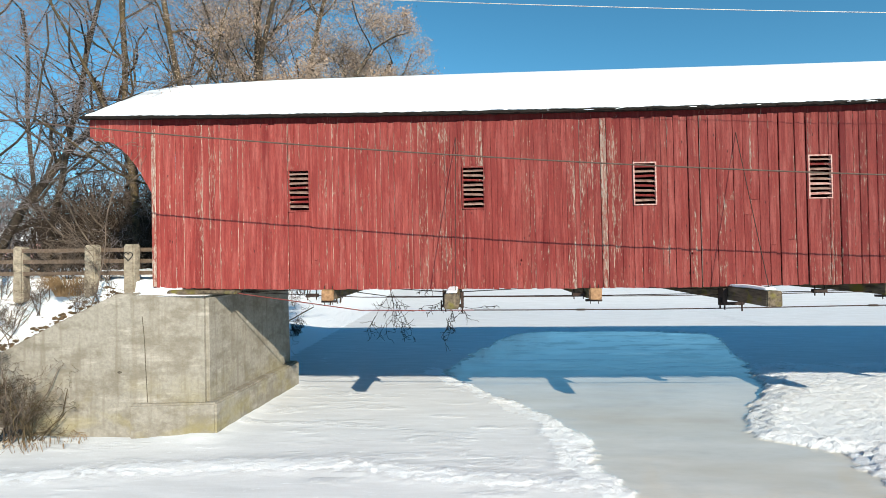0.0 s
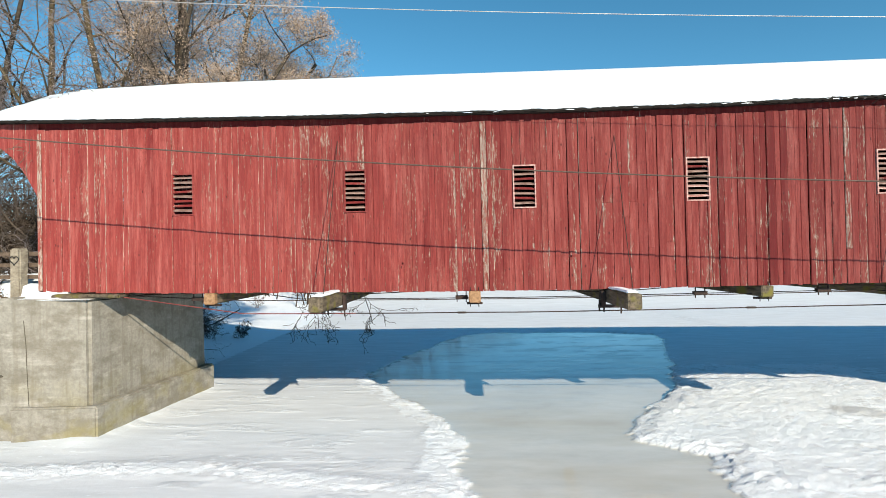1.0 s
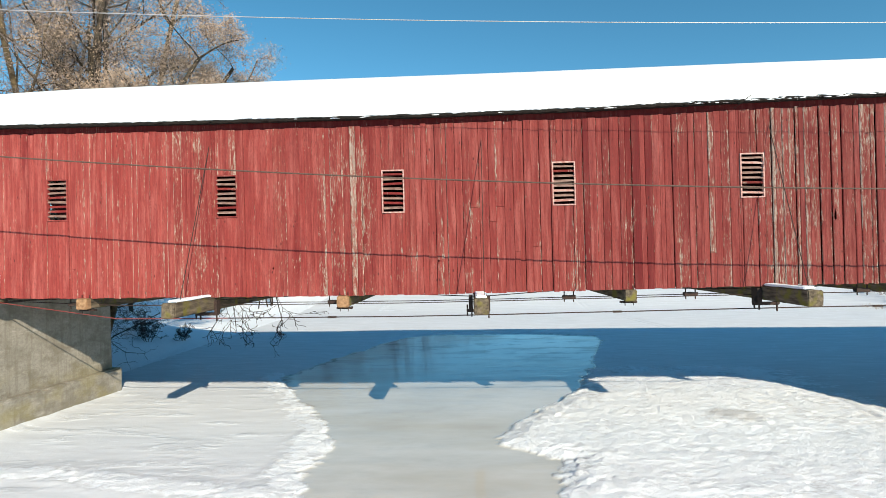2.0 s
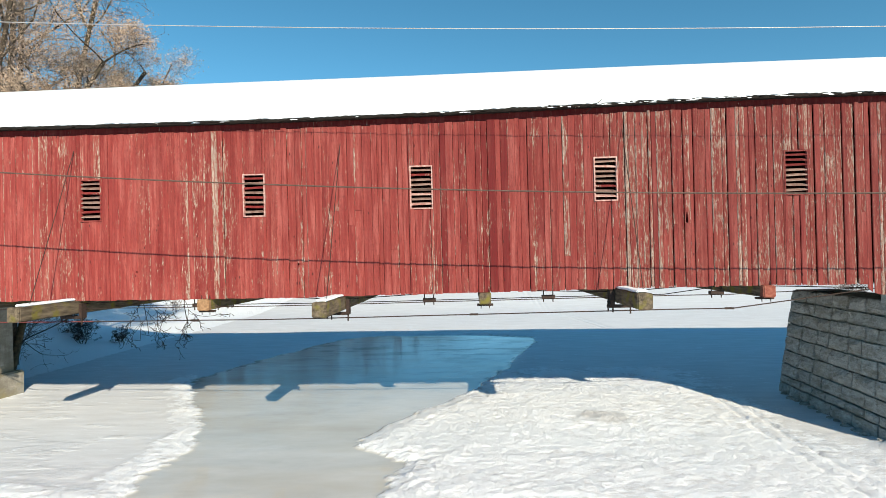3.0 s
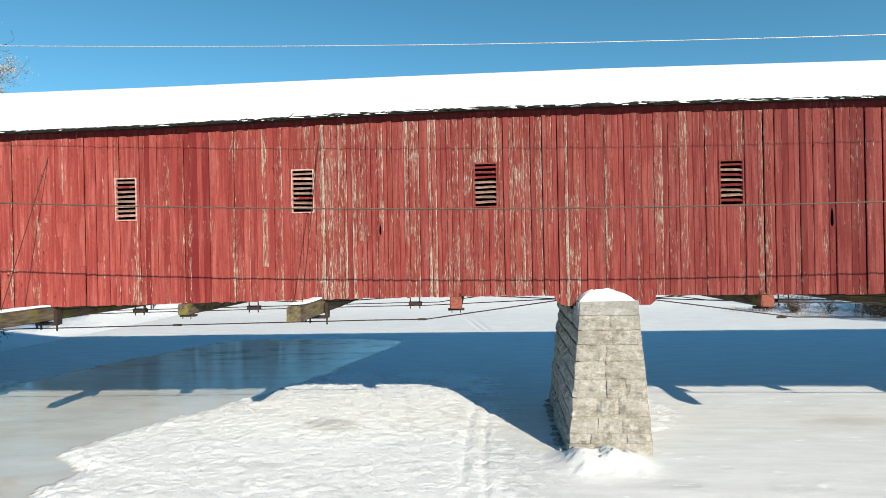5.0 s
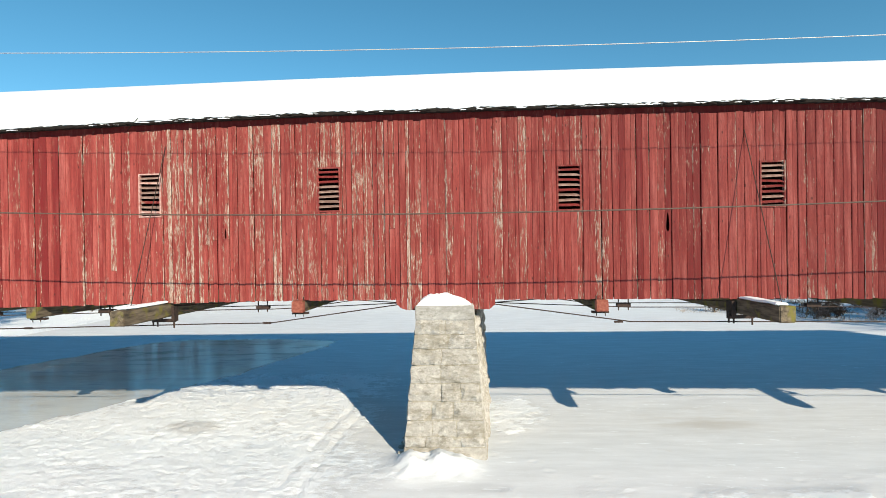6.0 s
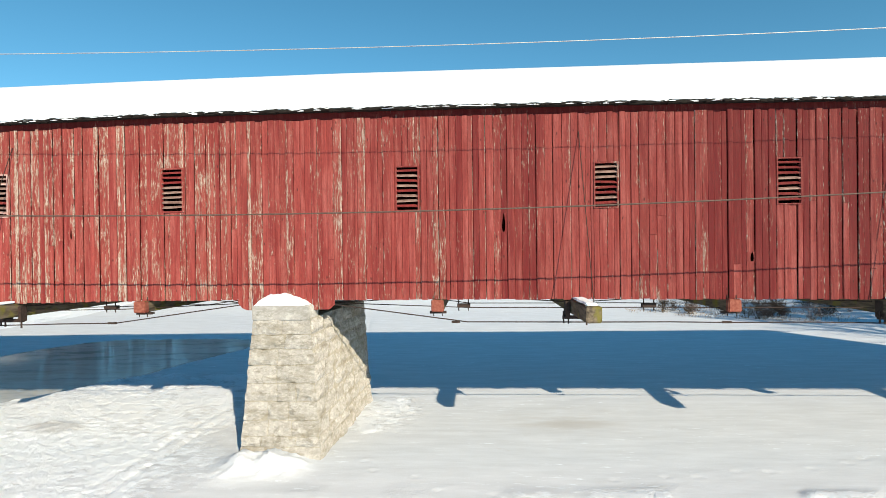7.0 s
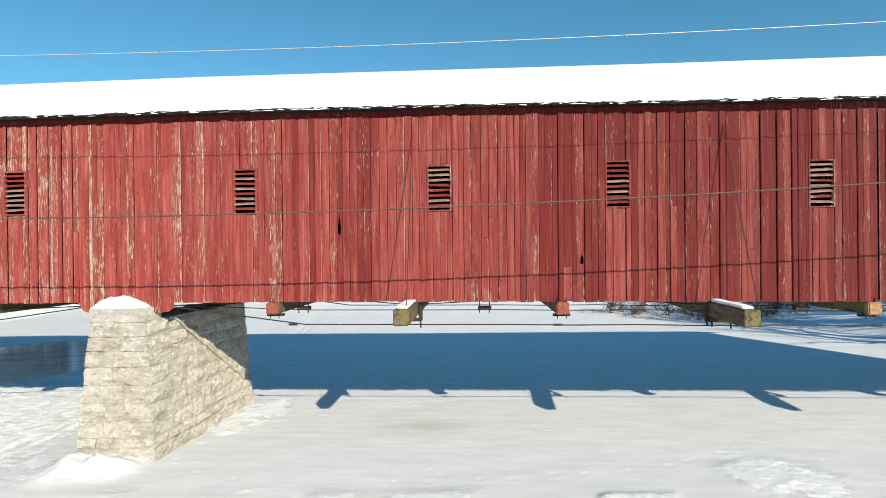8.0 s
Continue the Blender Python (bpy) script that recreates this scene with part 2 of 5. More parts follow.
def plain(name, a, b2, rough=0.7, metal=0.0, scale=20):
    m, nt, b = material(name, rough, metal)
    n = noise_at(nt, stretched(nt, (scale, scale, scale)), 1.0, 5)
    nt.links.new(mixed(nt, ramp(nt, n, 0.3, 0.7), a, b2), b.inputs["Base Color"])
    return m


IRON = plain("rusty_iron", (0.014, 0.011, 0.010), (0.05, 0.03, 0.025), 0.75)
RED_IRON = plain("red_painted_iron", (0.12, 0.025, 0.024), (0.20, 0.05, 0.045), 0.7)
CABLE = plain("brown_grey_cable", (0.055, 0.038, 0.032), (0.115, 0.085, 0.072), 0.8)
BRIGHT_WIRE = plain("bare_aluminium_wire", (0.40, 0.41, 0.42), (0.5, 0.5, 0.5), 0.5, 0.3)
WHITE_TRIM = plain("flaking_white_paint", (0.30, 0.12, 0.11), (0.48, 0.36, 0.335), 0.7, 0.0, 12)
GREY_SLAT = plain("weathered_slat", (0.13, 0.07, 0.062), (0.30, 0.21, 0.185), 0.8, 0.0, 9)
BARK = plain("grey_brown_bark", (0.022, 0.018, 0.014), (0.085, 0.07, 0.05), 0.9, 0.0, 6)
BARK_GOLD = plain("yellowish_bark", (0.035, 0.028, 0.018), (0.13, 0.10, 0.055), 0.9, 0.0, 6)
TWIG = plain("grey_twigs", (0.15, 0.132, 0.135), (0.29, 0.262, 0.268), 0.9, 0.0, 3)
TWIG_BROWN = plain("brown_twigs", (0.075, 0.06, 0.05), (0.19, 0.155, 0.125), 0.9, 0.0, 3)
TWIG_DARK = plain("dark_twigs", (0.022, 0.016, 0.012), (0.07, 0.05, 0.038), 0.9, 0.0, 3)
DRY_LEAF = plain("dry_golden_leaves", (0.33, 0.25, 0.185), (0.47, 0.375, 0.295), 0.9, 0.0, 4)
STRAW = plain("dead_grass", (0.13, 0.085, 0.045), (0.30, 0.21, 0.115), 0.9, 0.0, 5)
SOIL_DARK = plain("dark_crack_dirt", (0.05, 0.045, 0.035), (0.10, 0.09, 0.07), 0.95)
BLACK_PAINT = plain("black_paint", (0.015, 0.015, 0.015), (0.03, 0.03, 0.03), 0.6)


# ---- builders ----
def mesh_of(name, verts, faces, mat):
    me = bpy.data.meshes.new(name)
    me.from_pydata([tuple(v) for v in verts], [], [tuple(f) for f in faces])
    if mat:
        me.materials.append(mat)
    return me


def piece(name, verts, faces, mat, parent=None, label="", smooth=False):
    ob = new(name, mesh_of(name, verts, faces, mat))
    if smooth:
        ob.data.polygons.foreach_set("use_smooth", [True] * len(ob.data.polygons))
    if parent:
        ob.parent = parent
    if label:
        ob["label"] = label
    return ob


def part(name, bm, mat, parent, label=""):
    me = bpy.data.meshes.new(name)
    bm.to_mesh(me)
    bm.free()
    me.materials.append(mat)
    ob = new(name, me)
    ob.parent = parent
    if label:
        ob["label"] = label
    return ob


def thing(name, label, category, group="", kind=""):
    return tagged(new(name), label, category, group, kind)


BOX_FACES = [(0, 3, 2, 1), (4, 5, 6, 7), (0, 1, 5, 4), (1, 2, 6, 5), (2, 3, 7, 6), (3, 0, 4, 7)]


def box_verts(x0, x1, y0, y1, z0, z1):
    return [(x0, y0, z0), (x1, y0, z0), (x1, y1, z0), (x0, y1, z0), (x0, y0, z1), (x1, y0, z1), (x1, y1, z1), (x0, y1, z1)]


def bevelled_box(x0, x1, y0, y1, z0, z1, r=0.02, rough=0.0, cuts=0):
    bm = bmesh.new()
    vs = [bm.verts.new(v) for v in box_verts(x0, x1, y0, y1, z0, z1)]
    for f in BOX_FACES:
        bm.faces.new([vs[i] for i in f])
    if cuts:
        bmesh.ops.subdivide_edges(bm, edges=bm.edges[:], cuts=cuts, use_grid_fill=True)
    if r:
        sharp = [e for e in bm.edges if len(e.link_faces) == 2 and e.calc_face_angle() > 0.5]
        bmesh.ops.bevel(bm, geom=sharp, offset=r, segments=2, affect="EDGES")
    if rough:
        for v in bm.verts:
            v.co += noise.noise_vector(v.co * 3.1) * rough
    return bm


def tubes(segments, sides=4):
    """Tapered tubes from rows (ax, ay, az, ra, bx, by, bz, rb), as arrays of verts and faces."""
    s = np.asarray(segments, float)
    a, ra, b, rb = s[:, 0:3], s[:, 3], s[:, 4:7], s[:, 7]
    d = b - a
    d /= np.maximum(np.linalg.norm(d, axis=1, keepdims=True), 1e-9)
    ref = np.where(np.abs(d[:, 2:3]) < 0.9, np.array([[0, 0, 1.0]]), np.array([[1.0, 0, 0]]))
    u = np.cross(d, ref)
    u /= np.linalg.norm(u, axis=1, keepdims=True)
    w = np.cross(d, u)
    n = len(s)
    verts = np.zeros((n, 2 * sides, 3))
    for k in range(sides):
        c, q = math.cos(2 * math.pi * k / sides), math.sin(2 * math.pi * k / sides)
        o = u * c + w * q
        verts[:, k] = a + o * ra[:, None]
        verts[:, sides + k] = b + o * rb[:, None]
    base = (np.arange(n) * 2 * sides)[:, None]
    faces = np.concatenate([base + np.array([[k, (k + 1) % sides, sides + (k + 1) % sides, sides + k]]) for k in range(sides)])
    return verts.reshape(-1, 3), faces


def array_mesh(name, verts, faces, mat, parent=None, label="", smooth=False):
    """A mesh of many quads from arrays."""
    verts, faces = np.asarray(verts, np.float32), np.asarray(faces, np.int32)
    me = bpy.data.meshes.new(name)
    me.vertices.add(len(verts))
    me.vertices.foreach_set("co", verts.ravel())
    me.loops.add(faces.size)
    me.loops.foreach_set("vertex_index", faces.ravel())
    me.polygons.add(len(faces))
    me.polygons.foreach_set("loop_start", np.arange(len(faces), dtype=np.int32) * faces.shape[1])
    if smooth:
        me.polygons.foreach_set("use_smooth", np.ones(len(faces), bool))
    me.update(calc_edges=True)
    me.validate()
    me.materials.append(mat)
    ob = new(name, me)
    if parent:
        ob.parent = parent
    if label:
        ob["label"] = label
    return ob


def polyline(points, r, sides=6):
    """One bent tube along points, as arrays of verts and faces."""
    p = np.asarray(points, float)
    d = np.gradient(p, axis=0)
    d /= np.linalg.norm(d, axis=1, keepdims=True)
    ref = np.where(np.abs(d[:, 2:3]) < 0.9, np.array([[0, 0, 1.0]]), np.array([[1.0, 0, 0]]))
    u = np.cross(d, ref)
    u /= np.linalg.norm(u, axis=1, keepdims=True)
    w = np.cross(d, u)
    a = np.arange(sides) * 2 * math.pi / sides
    v = p[:, None] + r * (u[:, None] * np.cos(a)[None, :, None] + w[:, None] * np.sin(a)[None, :, None])
    i, k = np.meshgrid(np.arange(len(p) - 1), np.arange(sides), indexing="ij")
    f = np.stack([i * sides + k, i * sides + (k + 1) % sides, (i + 1) * sides + (k + 1) % sides, (i + 1) * sides + k], -1)
    return v.reshape(-1, 3), f.reshape(-1, 4)


GRADS = np.random.RandomState(5).rand(256, 256)


def field(x, y, scale, octaves=4, gain=0.5, seed=0):
    """Smooth random heights from -1 to 1 over the plan."""
    x, y = np.asarray(x, float) * scale + 31.7 * seed, np.asarray(y, float) * scale + 17.3 * seed
    total, amp, norm = 0.0, 1.0, 0.0
    for _ in range(octaves):
        ix, iy = np.floor(x).astype(int), np.floor(y).astype(int)
        fx, fy = x - ix, y - iy
        fx, fy = fx * fx * (3 - 2 * fx), fy * fy * (3 - 2 * fy)
        g = lambda i, j: GRADS[i % 256, j % 256]
        v = (g(ix, iy) * (1 - fx) + g(ix + 1, iy) * fx) * (1 - fy) + (g(ix, iy + 1) * (1 - fx) + g(ix + 1, iy + 1) * fx) * fy
        total, norm = total + amp * (2 * v - 1), norm + amp
        x, y, amp = x * 2.03 + 7.1, y * 2.03 + 3.7, amp * gain
    return total / norm


def ease(v, lo, hi):
    k = np.clip((np.asarray(v, float) - lo) / (hi - lo), 0, 1)
    return k * k * (3 - 2 * k)


# ---- the lie of the land ----
CHANNEL_Y = [-200, 8.0, 11.4, 12.1, 12.7, 13.4, 14.5, 15.9, 17.3, 18.8, 20.0, 21.4, 22.9, 24.6, 28.0, 31.0, 33.2, 34.7]
CHANNEL_L = [3.5, 3.5, 3.3, 3.0, 2.9, 2.95, 3.0, 2.5, 1.75, 0.8, 0.1, -0.8, -1.0, -0.6, 0.7, 1.7, 2.8, 6.0]
CHANNEL_R = [9.5, 9.2, 8.8, 8.7, 8.8, 9.0, 7.3, 7.9, 8.7, 10.0, 10.7, 11.0, 11.5, 12.2, 13.2, 14.0, 14.4, 9.5]


def ice_mask(x, y):
    wob = 0.34 * field(x, y, 0.9, 4, 0.6, 3) + 0.26 * field(x, y, 3.6, 3, 0.7, 23)
    left, right = np.interp(y, CHANNEL_Y, CHANNEL_L), np.interp(y, CHANNEL_Y, CHANNEL_R)
    inside = np.minimum(x - left, right - x) + wob
    inside = np.minimum(inside, 34.2 - y + wob)
    return ease(inside, -0.06, 0.10), inside


def wing_top(x):
    return np.interp(x, [-60, -18, -12.7, -11.1, -9.4], [0.8, 0.9, 2.3, 3.15, 3.9])


def blot(x, y, cx, cy, rx, ry, soft=0.5):
    """A soft-edged patch of the plan with an uneven outline."""
    d = np.hypot((x - cx) / rx, (y - cy) / ry) + 0.35 * field(x, y, 0.9, 3, 0.6, 13)
    return 1 - ease(d, 1 - soft, 1 + soft)


def prints(x, y, points, step=0.7, r=0.09):
    """Footprints along a way: small dents with raised rims."""
    rng = random.Random(len(points))
    out = np.zeros(np.shape(x))
    for (ax, ay), (bx, by) in zip(points, points[1:]):
        n = max(1, int(math.hypot(bx - ax, by - ay) / step))
        for k in range(n):
            px = ax + (bx - ax) * k / n + rng.uniform(-0.12, 0.12) + (0.13 if k % 2 else -0.13)
            py = ay + (by - ay) * k / n + rng.uniform(-0.12, 0.12)
            near = (np.abs(x - px) < 0.6) & (np.abs(y - py) < 0.6)
            d2 = ((x[near] - px) ** 2 + (y[near] - py) ** 2) / (r * r)
            out[near] += -0.016 * np.exp(-d2) + 0.010 * np.exp(-((np.sqrt(d2) - 1.7) / 0.6) ** 2)
    return out


def land(x, y):
    """Height of the ground over the ice, how much of it is bare ice, and how loose its snow is."""
    x, y = (np.atleast_1d(v) for v in np.broadcast_arrays(np.asarray(x, float), np.asarray(y, float)))
    ice, inside = ice_mask(x, y)
    snow = 1 - ice
    rim = np.exp(-((inside + 0.40) / 0.55) ** 2) * (y < 23)
    z = snow * (0.02 + (0.07 + 0.035 * field(x, y, 0.25, 3, 0.5, 1)) * ease(-inside, 0.0, 1.1))
    # rough trodden snow: the island and the rim of the channel
    isle = ease(x, 6.8, 8.2) * (1 - ease(x + 0.9 * field(x, y, 0.5, 3, 0.5, 14), 17.0, 22.0)) * ease(y, 10.6, 11.6) * (1 - ease(y, 22.5, 25))
    hump = np.exp(-((x - 13.0) / 4.0) ** 2 - ((y - 18.5) / 3.2) ** 2)
    crumbs = 0.6 * ease(field(x, y, 1.1, 5, 0.7, 2), -0.3, 0.5) + 0.55 * np.abs(field(x + 0.4 * y, y - 0.4 * x, 4.3, 3, 0.75, 4))
    clods = ease(field(x, y, 6.8, 2, 0.6, 26), 0.0, 0.35) * ease(field(x, y, 0.8, 3, 0.6, 27), -0.2, 0.35)
    z = z + snow * (isle * ease(-inside, 0.0, 0.7) * (0.02 + 0.026 * clods + 0.045 * crumbs + 0.05 * np.abs(field(x, y, 7.3, 2, 0.7, 24))) + 0.22 * hump)
    z = z + snow * rim * (0.05 * np.abs(field(x, y, 4.2, 3, 0.7, 6)) + 0.035 * clods)
    z = z + snow * 0.006 * field(x, y * 1.6, 0.9, 4, 0.6, 7)
    # wind ridges and a beaten way before the west abutment
    way = np.exp(-((y - np.interp(x, [-14, -10, -8, -5.6, -3, -0.4, 2.5], [11.0, 11.3, 11.85, 12.2, 12.3, 11.7, 11.2])) / 0.45) ** 2) * (x < 3)
    ridges = ease(field(x, y * 3.6, 0.55, 4, 0.6, 15), 0.12, 0.45) * ease(2.5 - x, 0, 2)
    z = z + snow * (way * (0.01 + 0.12 * np.abs(field(x, y * 1.6, 4.2, 3, 0.7, 16))) + 0.003 * ridges * (y < 21))
    scuff = np.maximum(blot(x, y, 37.8, 13.6, 1.1, 1.1), 0.9 * blot(x, y, 23.8, 18.0, 1.1, 1.9))
    scuff = np.maximum(scuff, 0.8 * blot(x, y, 33.0, 12.4, 8.0, 0.35, 0.8) * ease(field(x, y, 0.8, 2, 0.5, 18), -0.1, 0.3))
    z = z + scuff * (0.05 * np.abs(field(x, y, 4.5, 3, 0.7, 17)) + 0.02 * ease(field(x, y, 4.3, 3, 0.6, 28), 0.10, 0.3))
    # snowmobile way by the pier, and a far one beyond the bridge
    for lane in (-0.26, 0.24):
        d = x - (18.74 + 0.25 * np.sin(y * 0.35) + lane)
        z = z - (0.038 + 0.04 * field(x * 0.6, y, 4.5, 2, 0.6, 21)) * np.exp(-(d / 0.07) ** 2) * ease(21 - y, 0, 3)
        d = x - (19.4 - (y - 36) * 0.16 + lane)
        z = z - 0.05 * np.exp(-(d / 0.16) ** 2) * ease(y, 35, 37)
    lane_mask = np.exp(-((x - 18.8) / 0.6) ** 2) * (y < 21)
    z = z + prints(x, y, [(24.4, 20.4), (24.0, 17.5), (23.2, 14.6), (26.0, 12.6), (31.5, 11.7)], 0.8)
    z = z + prints(x, y, [(13.6, 15.6), (15.0, 13.6), (17.5, 12.4)], 0.5) + prints(x, y, [(30.0, 13.2), (34.5, 13.9), (38.5, 15.6)], 0.8)
    # drift at the pier's foot and along the west abutment
    z = z + (0.30 + 0.30 * field(x, y, 2.6, 5, 0.7, 19)) * np.exp(-((x - 21.6) / 0.95) ** 4 - ((y - 13.8) / 0.6) ** 2)
    z = z + (0.10 + 0.05 * field(x, y, 2.0, 3, 0.6, 25)) * np.exp(-(np.hypot(np.maximum(0, x + 6.9), np.maximum(0, 14.1 - y)) / 0.45) ** 2) * ease(22.5 - y, 0, 3) * (0.12 + 0.88 * ease(x, -9.2, -7.3))
    fluff = np.clip(np.maximum.reduce([isle * 0.95, rim * snow, way * 0.9, ridges * 0.4, scuff, lane_mask * 0.5]), 0, 1) * (0.55 + 0.45 * ease(field(x, y, 1.4, 4, 0.65, 20), -0.35, 0.15))
    # west bank and road
    road = 4.2 + 0.22 * ease(y, 15.0, 15.8) + 0.05 * field(x, y, 0.6, 3, 0.5, 8)
    bank = np.minimum(road, wing_top(x) - 0.10 + ease(y, 14.3, 15.6) * 2.0 + 0.22 * field(x, y, 1.5, 4, 0.6, 9)) + 0.10 * field(x, y, 3.0, 3, 0.6, 22)
    bank = np.where((x > -9.9) & (y < 14.64), np.minimum(bank, 3.89 + 0.03 * field(x, y, 2.0, 2, 0.5, 29)), bank)
    west = ease(-x, 7.9, 8.0) * ease(y, 14.22, 14.3) * (1 - ease(y, 19.9, 20.0))
    z = np.where(west > 0.5, bank, z)
    inland = ease(-x, 7.6, 12.5 + 0.25 * np.maximum(0, y - 22))
    behind = inland * (0.9 + 3.2 * ease(-x, 10 + 0.2 * np.maximum(0, y - 22), 15 + 0.3 * np.maximum(0, y - 22)))
    z = np.where((y > 19.95) & (x < -6.0), np.maximum(z, behind + 0.15 * inland * field(x, y, 0.8, 3, 0.5, 10)), z)
    fore = (y < 14.2) * ease(-x, 11.0, 17.0) * 1.2
    z = np.maximum(z, np.where(y < 14.2, fore, 0) + z * (fore < 0.05))
    # far banks
    z = z + ease(y, 46, 64) * (1.2 + 0.3 * field(x, y, 0.1, 3, 0.5, 11))
    east = ease(x, 51.5, 58) * ease(y, 12, 13)
    z = z + east * (2.2 * (1 - ease(y, 26, 40) * 0.6) + 0.12 * field(x, y, 0.6, 3, 0.5, 12))
    return z, ice, np.maximum(fluff, ease(-x, 8, 9) * ease(y, 14, 14.3))


def ground_z(x, y):
    return float(land(x, y)[0][0])


def spaced(fine_lo, fine_hi, step, far):
    mid = list(np.arange(fine_lo, fine_hi, step))
    up, v, s = [], fine_hi, step
    while v < far:
        up.append(v)
        s *= 1.25
        v += s
    up.append(far)
    dn, v, s = [], fine_lo - step, step
    while v > -far:
        dn.append(v)
        s *= 1.25
        v -= s
    dn.append(-far)
    return np.array(dn[::-1] + mid + up)


def make_ground():
    xs = spaced(-15.0, 48.0, 0.09, 2500.0)
    ys = spaced(10.0, 24.0, 0.07, 2500.0)
    ys = np.concatenate([ys[ys < 24.0], np.arange(24.0, 40.0, 0.17), spaced(30.0, 40.0, 0.2, 2500.0)[spaced(30.0, 40.0, 0.2, 2500.0) >= 40.0]])
    gx, gy = np.meshgrid(xs, ys)
    z, ice, fluff = land(gx, gy)
    nx, ny = len(xs), len(ys)
    idx = np.arange(nx * ny).reshape(ny, nx)
    faces = np.stack([idx[:-1, :-1], idx[:-1, 1:], idx[1:, 1:], idx[1:, :-1]], -1).reshape(-1, 4)
    ob = array_mesh("ground", np.stack([gx, gy, z], -1).reshape(-1, 3), faces, GROUND, smooth=True)
    at = ob.data.attributes.new("ice", "FLOAT", "POINT")
    at.data.foreach_set("value", ice.ravel().astype(np.float32))
    at = ob.data.attributes.new("fluff", "FLOAT", "POINT")
    at.data.foreach_set("value", fluff.ravel().astype(np.float32))
    inside = ice_mask(gx, gy)[1]
    # painted shade mask: the channel's far end, and its edge beyond y 19.5
    ice_shade = blot(gx, gy, 7.5, 28.5, 9.0, 7.0, 0.6) * (0.5 + 0.5 * ease(gy, 25.0, 30.0))
    ice_shade = np.maximum(0.95 * ice_shade, 1.35 * np.exp(-((inside - 0.12) / 0.16) ** 2) * ease(gy, 19.5, 22.0))
    dirt = np.maximum(blot(gx, gy, 29.4, 17.6, 1.5, 1.1, 0.6), blot(gx, gy, 14.35, 16.25, 0.75, 0.45, 0.5))
    at = ob.data.attributes.new("dirt", "FLOAT", "POINT")
    at.data.foreach_set("value", dirt.ravel().astype(np.float32))
    at = ob.data.attributes.new("ice_shade", "FLOAT", "POINT")
    at.data.foreach_set("value", ice_shade.ravel().astype(np.float32))
    tagged(ob, "snow-covered frozen river with a grey ice channel and banks", "ground", kind="structure")


make_ground()


# ---- the covered bridge ----
WALL_Y, BACK_Y, RIDGE_Y, EAVE_Y = 14.65, 19.95, 17.3, 14.43
WEST, EAST = -8.80, 53.4


def sill(x):
    return float(np.interp(x, [-8.8, -5, 0, 5.6, 10, 16, 18.7, 25.2, 30.4, 36, 40.7, 52.6], [4.02, 3.95, 3.93, 3.93, 3.99, 4.07, 4.08, 4.03, 3.98, 3.91, 3.85, 3.7]))


def eave(x):
    return float(np.interp(x, [-10.8, -6.7, -0.4, 5.6, 10, 15, 19, 24.6, 30.5, 36, 40.8, 52.6], [8.86, 8.80, 8.755, 8.755, 8.80, 8.92, 8.98, 8.96, 8.91, 8.82, 8.77, 8.62]))


def ridge(x):
    return float(np.interp(x, [-11, -6, 1.4, 8.8, 16, 22.9, 30.4, 37, 42.7, 52.6], [10.40, 10.55, 10.60, 10.62, 10.67, 10.68, 10.62, 10.57, 10.55, 10.42]))


def lean(x):
    return float(np.interp(x, [-9, 4, 20, 36], [-0.008, -0.012, 0.0, 0.014]))


WINDOWS = [(-4.95, 7.25), (-0.155, 7.255), (4.42, 7.29), (8.96, 7.40), (13.80, 7.50), (18.62, 7.54), (24.81, 7.44), (29.80, 7.41), (34.21, 7.40), (39.03, 7.30), (43.6, 7.24), (48.2, 7.18)]
WIN_W, WIN_H = 0.61, 1.16

bridge = thing("covered_bridge", "long red wooden covered bridge with a snow-covered roof", "bridge")


BARED_AT = (3.56, 14.60, 15.20, 17.42, 20.94)  # planks that have lost nearly all their paint
# joints where the plank to the east stands proud of the one to the west
STEPS_WEST = (3.56, 3.72, 5.49, 5.86, 6.16, 6.39, 6.59, 7.03, 7.28, 7.69, 7.93, 8.22, 8.63, 8.92, 9.49, 9.77, 10.46, 10.71, 11.03, 12.08, 12.65, 12.99)
STEPS_MID = (14.23, 14.60, 14.69, 14.87, 15.20, 15.28, 15.41, 15.80, 16.09, 16.35, 16.80, 17.20, 17.42, 17.51, 17.91, 18.36, 18.58, 18.99, 19.38, 20.08, 20.38, 20.77, 20.94, 21.03)
STEPS_EAST = (25.91, 26.78, 27.10, 27.64, 28.37, 28.79, 29.02, 29.23, 29.42, 30.43, 30.71, 30.90, 31.14, 31.33, 31.56, 31.78, 31.97, 32.26, 33.05, 33.69, 34.02, 34.38, 34.70, 35.15, 35.46, 36.12, 36.40)


